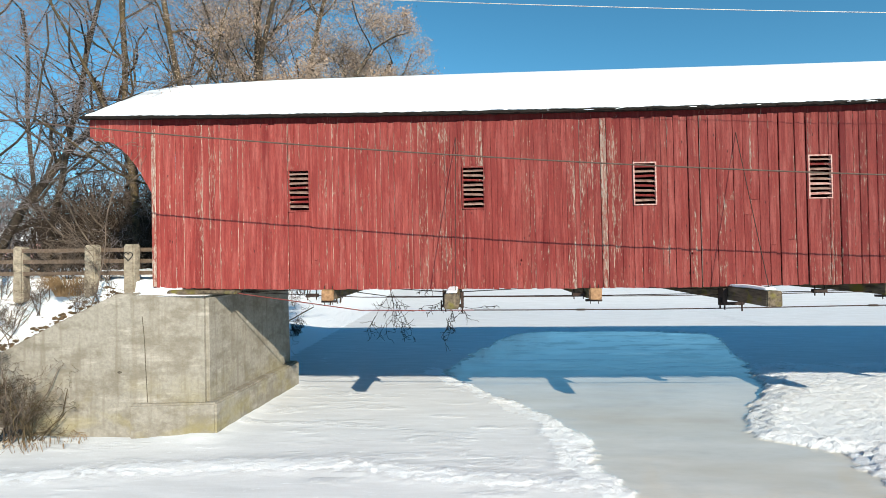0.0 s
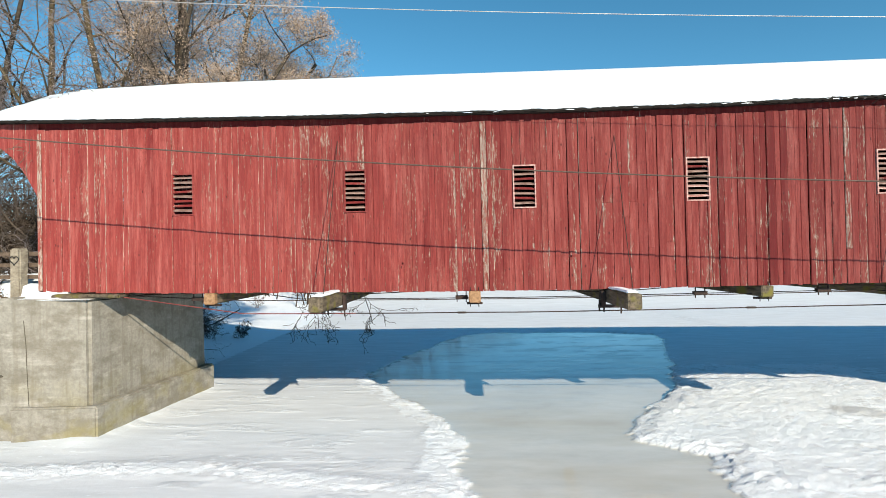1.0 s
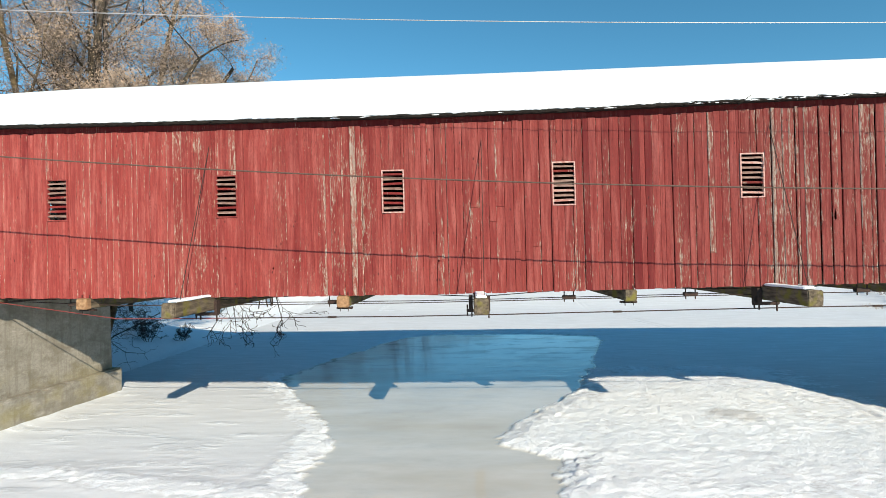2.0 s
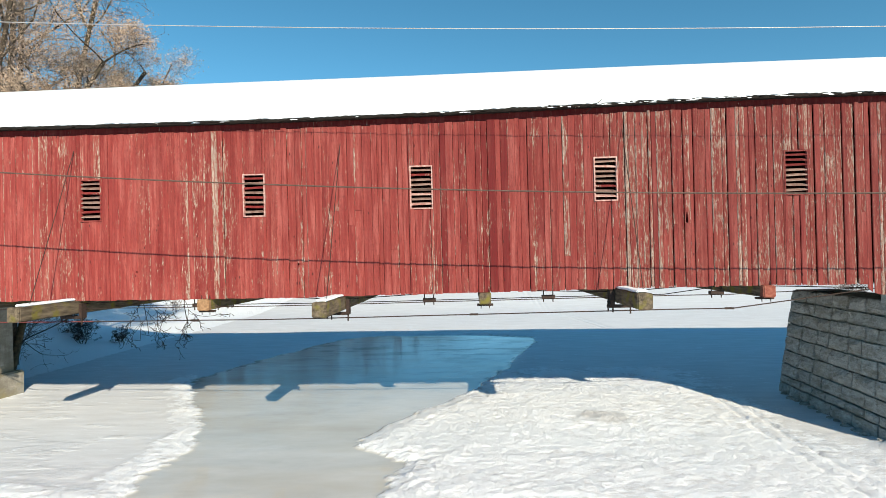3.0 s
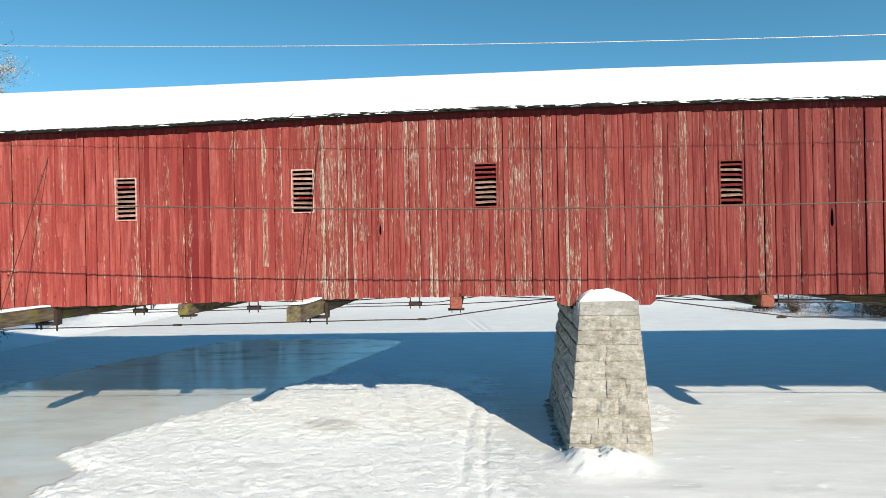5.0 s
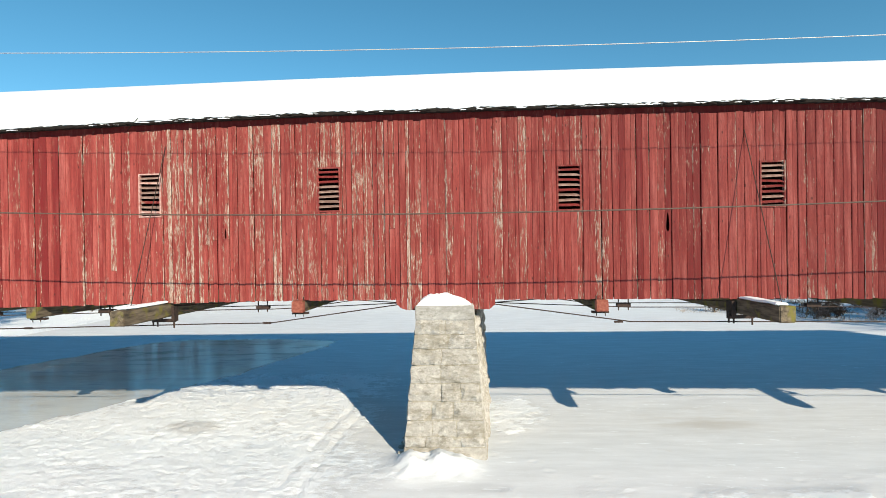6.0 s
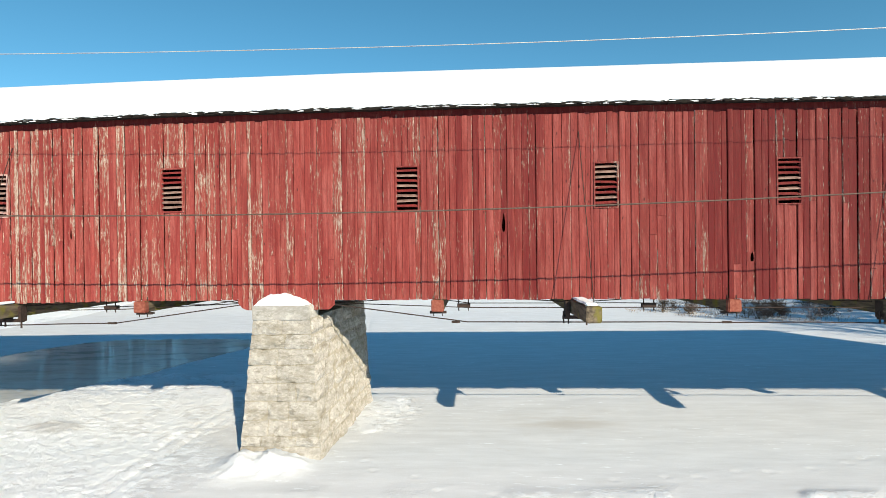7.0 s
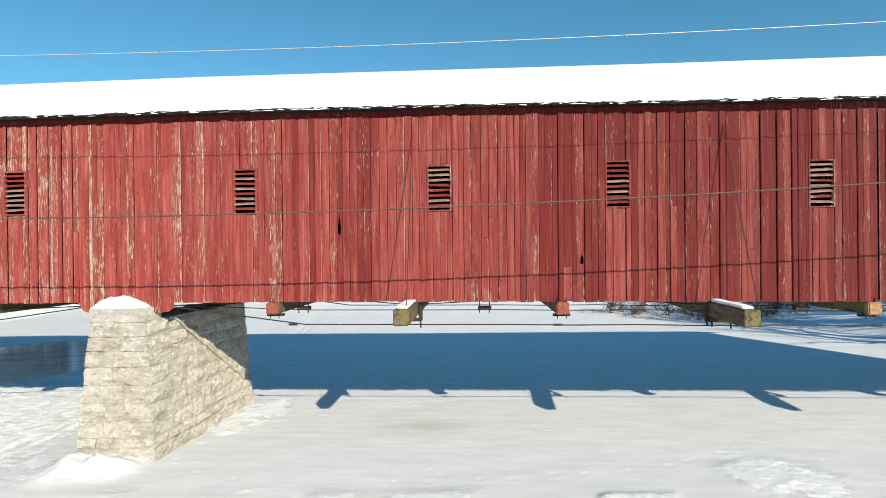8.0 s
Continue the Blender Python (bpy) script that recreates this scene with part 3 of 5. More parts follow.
def wear_and_shade_of(x, rng):
    k = rng.random()
    if any(abs(x - v) < 0.02 for v in BARED_AT):
        return RED_BARED
    if x < -1.5:
        return RED_SOUND if k < 0.9 else RED_WORN
    if x < 5.4:
        return RED_SOUND if k < 0.25 else RED_WORN if k < 0.84 else RED_PEELED
    if x < 8.3:
        return RED_SOUND if k < 0.88 else RED_WORN
    if x < 12.6:
        return RED_DARK if k < 0.14 else RED_WORN if k < 0.62 else RED_SOUND
    if x < 20.5:
        return RED_WORN if k < 0.26 else RED_PEELED if k < 0.84 else RED_SOUND
    if x < 26:
        return RED_WORN if k < 0.35 else RED_PEELED if k < 0.56 else RED_SOUND
    if x < 28.4:
        return RED_DARK if k < 0.2 else RED_WORN if k < 0.6 else RED_SOUND
    if x < 32.0:
        return RED_SOUND if k < 0.85 else RED_WORN
    # mostly old red here, weighted up: shade of plank edges put into colour
    return RED_DARK if k < 0.78 else RED_SOUND if k < 0.84 else RED_WORN


def board(x0, x1, z0a, z0b, z1a, z1b, y, mat, bare_edge=0):
    """One upright plank with slightly rounded front edges."""
    la, t = lean((x0 + x1) / 2), 0.024
    c = 0.009 if bare_edge else 0.006 if x0 < 9 else 0.013
    out = []
    for z_l, z_r in ((z0a, z0b), (z1a, z1b)):
        for x, dy, z in ((x0, t, z_l), (x0, c, z_l), (x0 + c, 0, z_l), (x1 - c, 0, z_r), (x1, c, z_r), (x1, t, z_r)):
            out.append((x + la * (z - 6.4), y + dy, z))
    faces = [(i, (i + 1) % 6, 6 + (i + 1) % 6, 6 + i) for i in range(6)] + [(5, 4, 3, 2, 1, 0), (6, 7, 8, 9, 10, 11)]
    ob = piece("board", out, faces, mat, bridge)
    if bare_edge:
        ob.data.materials.append(BARE_WOOD)
        ob.data.polygons[bare_edge].material_index = 1
    return ob


def portal_curve(x):
    """Lower edge of the planks that jut past the west portal."""
    return float(np.interp(x, [-10.6, -10.5, -9.95, -9.55, -9.2, -8.9, -8.8], [8.30, 8.17, 8.12, 7.80, 7.35, 6.80, 6.62]))


HOLES = [(27.55, 5.70, 6.18, 0.085), (27.48, 4.93, 5.10, 0.05), (33.62, 4.86, 5.10, 0.09), (16.15, 5.72, 6.02, 0.06), (-4.2, 4.72, 4.77, 0.04), (1.45, 4.66, 4.73, 0.05), (5.9, 4.8, 4.86, 0.05)]


def holed_board(a, b, lo_a, lo_b, top, y, mat, hole):
    """A plank with a rotten, pointed hole through it: sound wood below and above, two tapering strips beside."""
    hx, z0, z1, w = hole
    la = lean((a + b) / 2)
    hx = min(max(hx - la * ((z0 + z1) / 2 - 6.4), a + w / 2 + 0.012), b - w / 2 - 0.012)
    board(a, b, lo_a, lo_b, z0, z0, y, mat)
    board(a, b, z1, z1, top, top, y, mat)
    shape = [(0.0, -0.1, 0.15), (0.12, -0.42, 0.45), (0.35, -0.5, 0.5), (0.6, -0.36, 0.44), (0.85, -0.2, 0.3), (1.0, -0.02, 0.12)]
    for side in (1, 2):
        v, f = [], []
        for k, l, r in shape:
            z = z0 + (z1 - z0) * k
            xs = (a, hx + l * w) if side == 1 else (hx + r * w, b)
            sh = la * (z - 6.4)
            v += [(xs[0] + sh, y, z), (xs[1] + sh, y, z), (xs[1] + sh, y + 0.024, z), (xs[0] + sh, y + 0.024, z)]
        for i in range(len(shape) - 1):
            f += [tuple(4 * i + q for q in (j, (j + 1) % 4, 4 + (j + 1) % 4, 4 + j)) for j in range(4)]
        f += [(3, 2, 1, 0), tuple(4 * (len(shape) - 1) + q for q in range(4))]
        piece("board", v, f, mat, bridge)


def plank_joints(rng):
    """Joints of the near wall from west to east, each with whether the plank that starts there stands proud."""
    fixed = sorted([(WEST, False)] + [(v, True) for v in STEPS_WEST + STEPS_MID + STEPS_EAST] + [(EAST, False)])
    out, x = [], -10.6
    for end, proud_next in fixed:
        pitch = 0.175 if x < 5 else 0.185 if x < 14 else 0.155 if x < 26 else 0.17 if x < 37 else 0.20
        n = max(1, round((end - x) / pitch))
        cuts = [x + (end - x) * (k + (rng.uniform(-0.22, 0.22) if k else 0)) / n for k in range(n)]
        proud = bool(out) and out[-1][1] == "next"
        if out:
            out.pop()
        for k, v in enumerate(cuts):
            out.append((v, proud if k == 0 else x > 36 and rng.random() < 0.4))
        out.append((end, "next" if proud_next else ""))
        x = end
    return out


def build_boards():
    rng = random.Random(11)
    joints = plank_joints(rng)
    for (x, proud), (x1, _) in zip(joints, joints[1:]):
        gap = rng.choice((0.003, 0.004, 0.006)) if x < 4.5 else rng.choice((0.002, 0.003, 0.004, 0.007))
        a, b = x + gap / 2 + (0.007 if proud is True else 0), x1 - gap / 2
        y = WALL_Y - rng.choice((0, 0.004, 0.008, 0.014) if x < 4.5 else (0, 0.004, 0.010, 0.018, 0.028))
        if proud is True:
            y = WALL_Y - rng.uniform(0.030, 0.046)
        top = eave((a + b) / 2) - (0.10 if x < WEST - 0.01 else 0.27 + rng.uniform(-0.025, 0.02))
        mat = wear_and_shade_of(x, rng)
        if x1 <= WEST + 0.001:
            lo_a, lo_b = portal_curve(a), portal_curve(b)
        else:
            lo_a = lo_b = sill((a + b) / 2) + rng.uniform(-0.016, 0.012)
            if 20.55 < a and b < 23.35:
                lo_a, lo_b = (min(sill(v), 3.80 + max(0.0, abs(v - 21.95) - 1.12) * 0.9) for v in (a, b))
        cut = None
        for wx, wz in WINDOWS:
            if b > wx and a < wx + WIN_W:
                cut = (wx, wz)
        if cut:
            wx, wz = cut
            for p, q, inside in ((a, min(b, wx - 0.004), False), (max(a, wx), min(b, wx + WIN_W), True), (max(a, wx + WIN_W + 0.004), b, False)):
                if q - p < 0.012:
                    continue
                if inside:
                    board(p, q, lo_a, lo_b, wz - WIN_H - 0.005, wz - WIN_H - 0.005, min(y, WALL_Y - rng.choice((0.0, 0.02, 0.03))), rng.choice((mat, RED_SOUND, RED_SOUND)))
                    board(p, q, wz + 0.005, wz + 0.005, top, top, y, mat)
                else:
                    board(p, q, lo_a, lo_b, top, top, y, mat)
        else:
            rotten = [h for h in HOLES if a < h[0] - lean(h[0]) * ((h[1] + h[2]) / 2 - 6.4) < b]
            if rotten:
                holed_board(a, b, lo_a, lo_b, top, y, mat, rotten[0])
            elif lo_a < 4.2 and x > 4 and rng.random() < 0.09:
                cut_z = rng.uniform(4.6, 6.4)
                board(a, b, lo_a, lo_b, cut_z - 0.004, cut_z - 0.004, y - 0.006, RED_SOUND)
                board(a, b, cut_z + 0.004, cut_z + 0.004, top, top, y, mat)
            else:
                board(a, b, lo_a, lo_b, top, top, y, mat, rng.choice((1, 3)) if rng.random() < (0.5 if x < 1 else 0.10) else 0)


def build_window(wx, wz, rng):
    la = lean(wx)
    f = 0.034
    y0, y1 = WALL_Y - 0.045, WALL_Y + 0.05
    v, fc = [], []
    for bx in ((wx, wx + f, wz - WIN_H, wz), (wx + WIN_W - f, wx + WIN_W, wz - WIN_H, wz), (wx + f, wx + WIN_W - f, wz - f, wz), (wx + f, wx + WIN_W - f, wz - WIN_H, wz - WIN_H + f)):
        n = len(v)
        v += [(p[0] + la * (p[2] - 6.4), p[1], p[2]) for p in box_verts(bx[0], bx[1], y0, y1, bx[2], bx[3])]
        fc += [tuple(i + n for i in q) for q in BOX_FACES]
    fm = WHITE_TRIM if 3 < wx < 16 else RED_WORN
    win = piece("louvre_window", v, fc, fm, bridge, "louvred opening with a flaking painted frame")
    count = 8
    for k in range(count):
        zc = wz - f - 0.06 - k * (WIN_H - 2 * f - 0.06) / count
        h = rng.uniform(-0.012, 0.012)
        ya, yb = WALL_Y - 0.035, WALL_Y + 0.08
        xa, xb = wx + f, wx + WIN_W - f
        vs = [(xa, ya, zc - 0.056 + h), (xb, ya, zc - 0.056 - h), (xb, yb, zc - 0.005 - h), (xa, yb, zc - 0.005 + h)]
        vs = [(p[0] + la * (p[2] - 6.4), p[1], p[2]) for p in vs]
        vs += [(p[0], p[1], p[2] + 0.030) for p in vs]
        piece("slat", vs, BOX_FACES, rng.choice((GREY_SLAT, RED_DARK, GREY_SLAT, GREY_SLAT, RED_DARK, WHITE_TRIM if 3 < wx < 16 else GREY_SLAT)), win)


def strip(name, xs, section, mat, label="", smooth=False, parent=None):
    """A long body: section(x) gives a closed ring of (y, z) for each x, the same count everywhere."""
    rings = [[(x, y, z) for y, z in section(x)] for x in xs]
    n = len(rings[0])
    v = [p for r in rings for p in r]
    f = [(i * n + k, i * n + (k + 1) % n, (i + 1) * n + (k + 1) % n, (i + 1) * n + k) for i in range(len(rings) - 1) for k in range(n)]
    f += [tuple(range(n - 1, -1, -1)), tuple((len(rings) - 1) * n + k for k in range(n))]
    return piece(name, v, f, mat, parent or bridge, label, smooth)


def rag(x, k, amount):
    return amount * (noise.noise((x * 1.9, k * 5.7, 0.0)) + 0.7 * noise.noise((x * 8.3, k * 3.1, 4.0)) + 0.6 * noise.noise((x * 19.0, k * 2.3, 9.0)))


def build_roof():
    xs = list(np.arange(-10.75, EAST + 0.5, 0.05))
    back_eave = 2 * RIDGE_Y - EAVE_Y

    def slab(x):
        e, r = eave(x) - 0.06, ridge(x) - 0.04
        j = rag(x, 1, 0.012)
        return [(EAVE_Y + j, e - 0.055 + rag(x, 2, 0.006)), (EAVE_Y + j, e), (RIDGE_Y, r), (back_eave, e), (back_eave, e - 0.12), (RIDGE_Y, r - 0.12)]
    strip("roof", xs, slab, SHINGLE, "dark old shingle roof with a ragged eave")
    xs2 = list(np.arange(-10.62, EAST + 0.4, 0.06))

    def snow_s(x):
        e, r = eave(x) - 0.06, ridge(x) - 0.04
        edge = EAVE_Y + 0.01 + max(-0.075, 0.03 + rag(x, 3, 0.045 + 0.04 * float(ease(x, 2.0, 20.0))))
        th = 0.12 * float(ease(x, -10.7, -9.2)) + 0.02

        def up(y):
            k = (y - EAVE_Y) / (RIDGE_Y - EAVE_Y)
            return e + (r - e) * k
        pts = [(edge, up(edge) + 0.004), (edge - 0.01, up(edge) + 0.03), (edge + 0.05, up(edge + 0.05) + 0.03 + th * 0.6)]
        for k in (0.15, 0.35, 0.55, 0.75, 0.9):
            y = EAVE_Y + k * (RIDGE_Y - EAVE_Y)
            worn = 0.42 * float(ease(-x, 8.5, 9.4)) * float(ease(k, 0.62, 0.85)) * max(0.0, 0.25 + 1.3 * noise.noise((x * 2.6, k * 5, 7.0)))
            pts.append((y, up(y) + th * (1.0 + 0.3 * noise.noise((x * 0.5, k * 4, 1.0))) - worn))
        pts += [(RIDGE_Y, r + th * 0.95), (RIDGE_Y + 1.4, r - (r - e) * 0.47 + th), (back_eave - 0.05, e + 0.11), (back_eave - 0.03, e + 0.004), (RIDGE_Y, r + 0.004)]
        return pts
    strip("roof_snow", xs2, snow_s, SNOW, "thick white snow lying on the roof", True)
    # two courses of split shingle ends along the near eave
    rng = np.random.RandomState(8)
    v, f = [], []
    for drop, back, thick in ((0.060, 0.0, 0.022), (0.030, 0.02, 0.024)):
        x = -10.7
        while x < EAST + 0.4:
            w = rng.uniform(0.06, 0.17)
            out = max(0.0, rng.normal(0.015, 0.02)) * (1.0 if x < 12 else 1.7)
            e = eave(x) - 0.06 - drop + rng.uniform(-0.006, 0.006)
            t = rng.uniform(-0.012, 0.012)
            n = len(v)
            v += box_verts(x, x + w - 0.006, EAVE_Y + back - out, EAVE_Y + 0.14, e, e + thick)
            v[n + 1], v[n + 5] = (v[n + 1][0], v[n + 1][1], v[n + 1][2] + t), (v[n + 5][0], v[n + 5][1], v[n + 5][2] + t)
            f += [tuple(i + n for i in q) for q in BOX_FACES]
            x += w
    sv, sf = [], []
    for _ in range(190):
        x = rng.uniform(13.0, EAST) if rng.rand() < 0.93 else rng.uniform(2, 13)
        w, h = rng.uniform(0.06, 0.34), rng.uniform(0.008, 0.022)
        e = eave(x) - 0.06 - rng.uniform(-0.004, 0.05)
        y = EAVE_Y - rng.uniform(0.03, 0.075)
        n = len(sv)
        sv += [(x, y + 0.02, e), (x + w * 0.5, y, e - h * 0.4), (x + w, y + 0.02, e), (x + w * 0.8, y + 0.12, e), (x, y + 0.03, e + h * 0.5), (x + w * 0.4, y + 0.005, e + h), (x + w, y + 0.03, e + h * 0.4), (x + w * 0.7, y + 0.12, e + h)]
        sf += [tuple(i + n for i in q) for q in BOX_FACES]
    tagged(piece("eave_snow", sv, sf, SNOW, bridge, "scraps of snow left on the shingle ends"), kind="stuff")
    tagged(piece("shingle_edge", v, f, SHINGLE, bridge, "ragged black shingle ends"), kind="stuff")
    strip("fascia", list(np.arange(-10.6, EAST, 0.5)), lambda x: [(WALL_Y + 0.07, eave(x) - 0.44), (WALL_Y + 0.07, eave(x) - 0.05), (WALL_Y + 0.14, eave(x) - 0.05), (WALL_Y + 0.14, eave(x) - 0.44)], RED_DARK)


def build_inside():
    xs = list(np.arange(WEST, EAST + 0.1, 1.0))
    strip("deck", xs, lambda x: [(WALL_Y + 0.06, sill(x) + 0.18), (WALL_Y + 0.06, sill(x) + 0.32), (BACK_Y - 0.06, sill(x) + 0.32), (BACK_Y - 0.06, sill(x) + 0.18)], INSIDE, "dark timber deck")
    strip("bottom_chord", xs, lambda x: [(WALL_Y + 0.05, sill(x) + 0.03), (WALL_Y + 0.05, sill(x) + 0.17), (WALL_Y + 0.35, sill(x) + 0.17), (WALL_Y + 0.35, sill(x) + 0.03)], INSIDE)
    strip("bottom_chord", xs, lambda x: [(BACK_Y - 0.35, sill(x) + 0.03), (BACK_Y - 0.35, sill(x) + 0.17), (BACK_Y - 0.05, sill(x) + 0.17), (BACK_Y - 0.05, sill(x) + 0.03)], INSIDE)
    strip("back_wall", xs, lambda x: [(BACK_Y, sill(x)), (BACK_Y, eave(x) - 0.03), (BACK_Y + 0.03, eave(x) - 0.03), (BACK_Y + 0.03, sill(x))], RED_DARK, "red plank wall of the upstream side")
    strip("back_portal_wing", [-10.6, -10.1, -9.6, -9.2, WEST], lambda x: [(BACK_Y, portal_curve(x)), (BACK_Y, eave(x) - 0.03), (BACK_Y + 0.03, eave(x) - 0.03), (BACK_Y + 0.03, portal_curve(x))], RED_DARK)
    # portal gables, with the way through left open
    for gx in (-8.9, EAST - 0.15):
        e, r = eave(gx) - 0.1, ridge(gx) - 0.14
        ring = [(WALL_Y + 0.03, 7.6), (WALL_Y + 0.03, e), (RIDGE_Y, r), (BACK_Y - 0.03, e), (BACK_Y - 0.03, 7.6), (RIDGE_Y + 1.6, 8.2), (RIDGE_Y - 1.6, 8.2)]
        strip("gable", [gx, gx + 0.05], lambda x: ring, RED_DARK)


NODES = [-0.42, 7.0, 14.45, 29.35, 36.95, 44.4]
SHORTS = [(-3.85, BEAM_END), (3.35, BEAM_END), (10.9, BEAM), (18.1, BEAM_RED), (25.85, BEAM_RED), (33.1, BEAM_RED), (40.4, BEAM_END), (48.0, BEAM_END)]


CLAMPS = (-4.4, 3.0, 9.4, 12.6, 17.0, 26.5, 31.2, 39.0, 46.2)


def build_beams():
    for x in NODES:
        s = sill(x)
        top = s - 0.0
        skew = -0.05 if x > 30 else 0.0
        bm = bevelled_box(x - 0.17, x + 0.17, 12.72, 21.9, top - 0.36, top, 0.02, 0.012, 3)
        for v in bm.verts:
            v.co.x += skew * (17.3 - v.co.y)
        b = part("outrigger_beam", bm, BEAM, bridge, "mossy squared timber that juts out under the wall")
        bm = bevelled_box(x - 0.13, x + 0.13, 12.90, WALL_Y - 0.03, top + 0.002, top + 0.065, 0.025, 0.02, 3)
        for v in bm.verts:
            v.co.x += skew * (17.3 - v.co.y)
        part("beam_snow", bm, SNOW, b, "strip of snow")
        # brace rod from the beam's end up to the wall
        hz = 8.2 if x > 10 else 8.05
        v, f = tubes([(x + 0.08, 12.98, top - 0.3, 0.010, x + 0.10, WALL_Y - 0.03, hz, 0.010)], 6)
        array_mesh("brace_rod", v, f, IRON, bridge, "thin iron brace rod")
        part("hanger", bevelled_box(x - 0.30, x - 0.19, WALL_Y - 0.05, WALL_Y + 0.25, top - 0.46, top - 0.05, 0.01), IRON, bridge, "black iron hanger")
        part("hanger", bevelled_box(x - 0.36, x + 0.25, WALL_Y + 0.0, WALL_Y + 0.12, top - 0.50, top - 0.42, 0.01), IRON, bridge)
        part("hanger", bevelled_box(x + 0.19, x + 0.27, WALL_Y - 0.02, WALL_Y + 0.18, top - 0.48, top - 0.08, 0.01), IRON, bridge, "black iron hanger")
        for dx, low in ((-0.34, 0.60), (-0.22, 0.62), (0.23, 0.66)):
            v, f = tubes([(x + dx, WALL_Y + 0.04, top - low, 0.022, x + dx, WALL_Y + 0.04, top - 0.3, 0.022)], 6)
            array_mesh("bolt", v, f, IRON, bridge)
    for x in CLAMPS:
        top = sill(x)
        clamp = part("rod_clamp", bevelled_box(x - 0.17, x + 0.17, WALL_Y + 0.25, WALL_Y + 0.40, top - 0.23, top - 0.14, 0.015), IRON, bridge, "black iron clamp that joins the rods")
        for dx in (-0.13, 0.12):
            v, f = tubes([(x + dx, WALL_Y + 0.3, top - 0.32, 0.016, x + dx, WALL_Y + 0.3, top + 0.05, 0.016)], 6)
            array_mesh("bolt", v, f, IRON, clamp)
    for x, wood in SHORTS:
        top = sill(x) - 0.0
        part("floor_beam", bevelled_box(x - 0.15, x + 0.15, WALL_Y - 0.18, 20.1, top - 0.29, top, 0.015, 0.008, 2), BEAM, bridge, "squared floor beam with a sawn end")
        part("beam_end", bevelled_box(x - 0.155, x + 0.155, WALL_Y - 0.20, WALL_Y - 0.02, top - 0.30, top + 0.003, 0.02, 0.012, 2), wood, bridge, "weathered end of a floor beam")
        part("bracket", bevelled_box(x - 0.21, x + 0.21, WALL_Y + 0.0, WALL_Y + 0.14, top - 0.36, top - 0.305, 0.01), IRON, bridge, "black iron bracket")
        for dx in (-0.11, 0.11):
            v, f = tubes([(x + dx, WALL_Y - 0.02, top - 0.42, 0.012, x + dx, WALL_Y - 0.02, top + 0.1, 0.012)], 5)
            array_mesh("bolt", v, f, IRON, bridge)


def build_rods():
    for y, low, rad, mat in ((WALL_Y + 0.05, 0.58, 0.016, IRON), (WALL_Y + 0.30, 0.24, 0.013, IRON), (BACK_Y - 0.2, 0.58, 0.016, IRON)):
        for xa, xb in ((-6.6, 20.9), (23.0, 52.0)):
            pts = [(xa, y, sill(xa) - 0.10)]
            k = 3.6
            pts += [(x, y, sill(x) - low + 0.012 * math.sin(x * 2)) for x in np.linspace(xa + k, xb - k, 14)]
            pts.append((xb, y, sill(xb) - 0.10))
            if y < 14.8 and xa < 0:
                v, f = polyline([q for q in pts if q[0] < 0.6], 0.015, 6)
                array_mesh("tie_rod", v, f, RED_IRON, bridge, "red-painted iron tie rod")
                pts = [q for q in pts if q[0] > -1.4]
            v, f = polyline(pts, rad, 6)
            array_mesh("tie_rod", v, f, mat, bridge, "long iron tie rod")


def build_bracing():
    """Crossed iron rods between the beams under the deck."""
    xs = [-6.3, -0.42, 7.0, 14.45, 20.8, 23.1, 29.35, 36.95, 44.4, 51.5]
    for a, b in zip(xs, xs[1:]):
        if 20 < a < 23:
            continue
        for ya, yb in ((WALL_Y + 0.2, BACK_Y - 0.2), (BACK_Y - 0.2, WALL_Y + 0.2)):
            v, f = tubes([(a, ya, sill(a) - 0.10, 0.014, b, yb, sill(b) - 0.10, 0.014)], 6)
            array_mesh("bracing_rod", v, f, IRON, bridge, "black iron bracing rod")
    for x in (3.0, 10.6, 17.2, 26.3, 33.0, 40.6):
        part("turnbuckle", bevelled_box(x - 0.11, x + 0.11, WALL_Y + 0.025, WALL_Y + 0.075, sill(x) - 0.605, sill(x) - 0.555, 0.018), IRON, bridge, "iron turnbuckle")
    v, f = tubes([(13.60, 14.47, 8.63, 0.010, 13.98, 14.36, 8.93, 0.013)], 5)
    array_mesh("loose_lath", v, f, SHINGLE, bridge, "broken lath poking from the eave")


build_bracing()
build_inside()
build_roof()
wr = random.Random(4)
for wx, wz in WINDOWS:
    build_window(wx, wz, wr)
la = lean(-8.8)
piece("corner_board", [(q[0] + la * (q[2] - 6.4), q[1], q[2]) for q in box_verts(-8.80, -8.69, WALL_Y - 0.055, WALL_Y - 0.03, 4.05, 8.45)], BOX_FACES, RED_BARED, bridge, "pale flaking corner board")
build_beams()
build_rods()

# ---- stone pier ----
pier = thing("bridge_pier", "tapered pier of rough grey limestone blocks with a snow cap", "pier")
PIER_TOP = 3.62


def pier_corner(u, v, z):
    """u from 0 (west) to 1 (east), v from 0 (front) to 1 (back)."""
    k = max(0.0, min(1.0, z / PIER_TOP))
    xw0, xe0 = 20.80 + 0.38 * k, 22.90 - 0.24 * k
    xw1, xe1 = 21.12 + 0.40 * k, 23.10 - 0.17 * k
    y0, y1 = 14.18 + 0.10 * k, 19.75 - 0.30 * k
    return Vector(((xw0 * (1 - u) + xe0 * u) * (1 - v) + (xw1 * (1 - u) + xe1 * u) * v, y0 * (1 - v) + y1 * v, z))


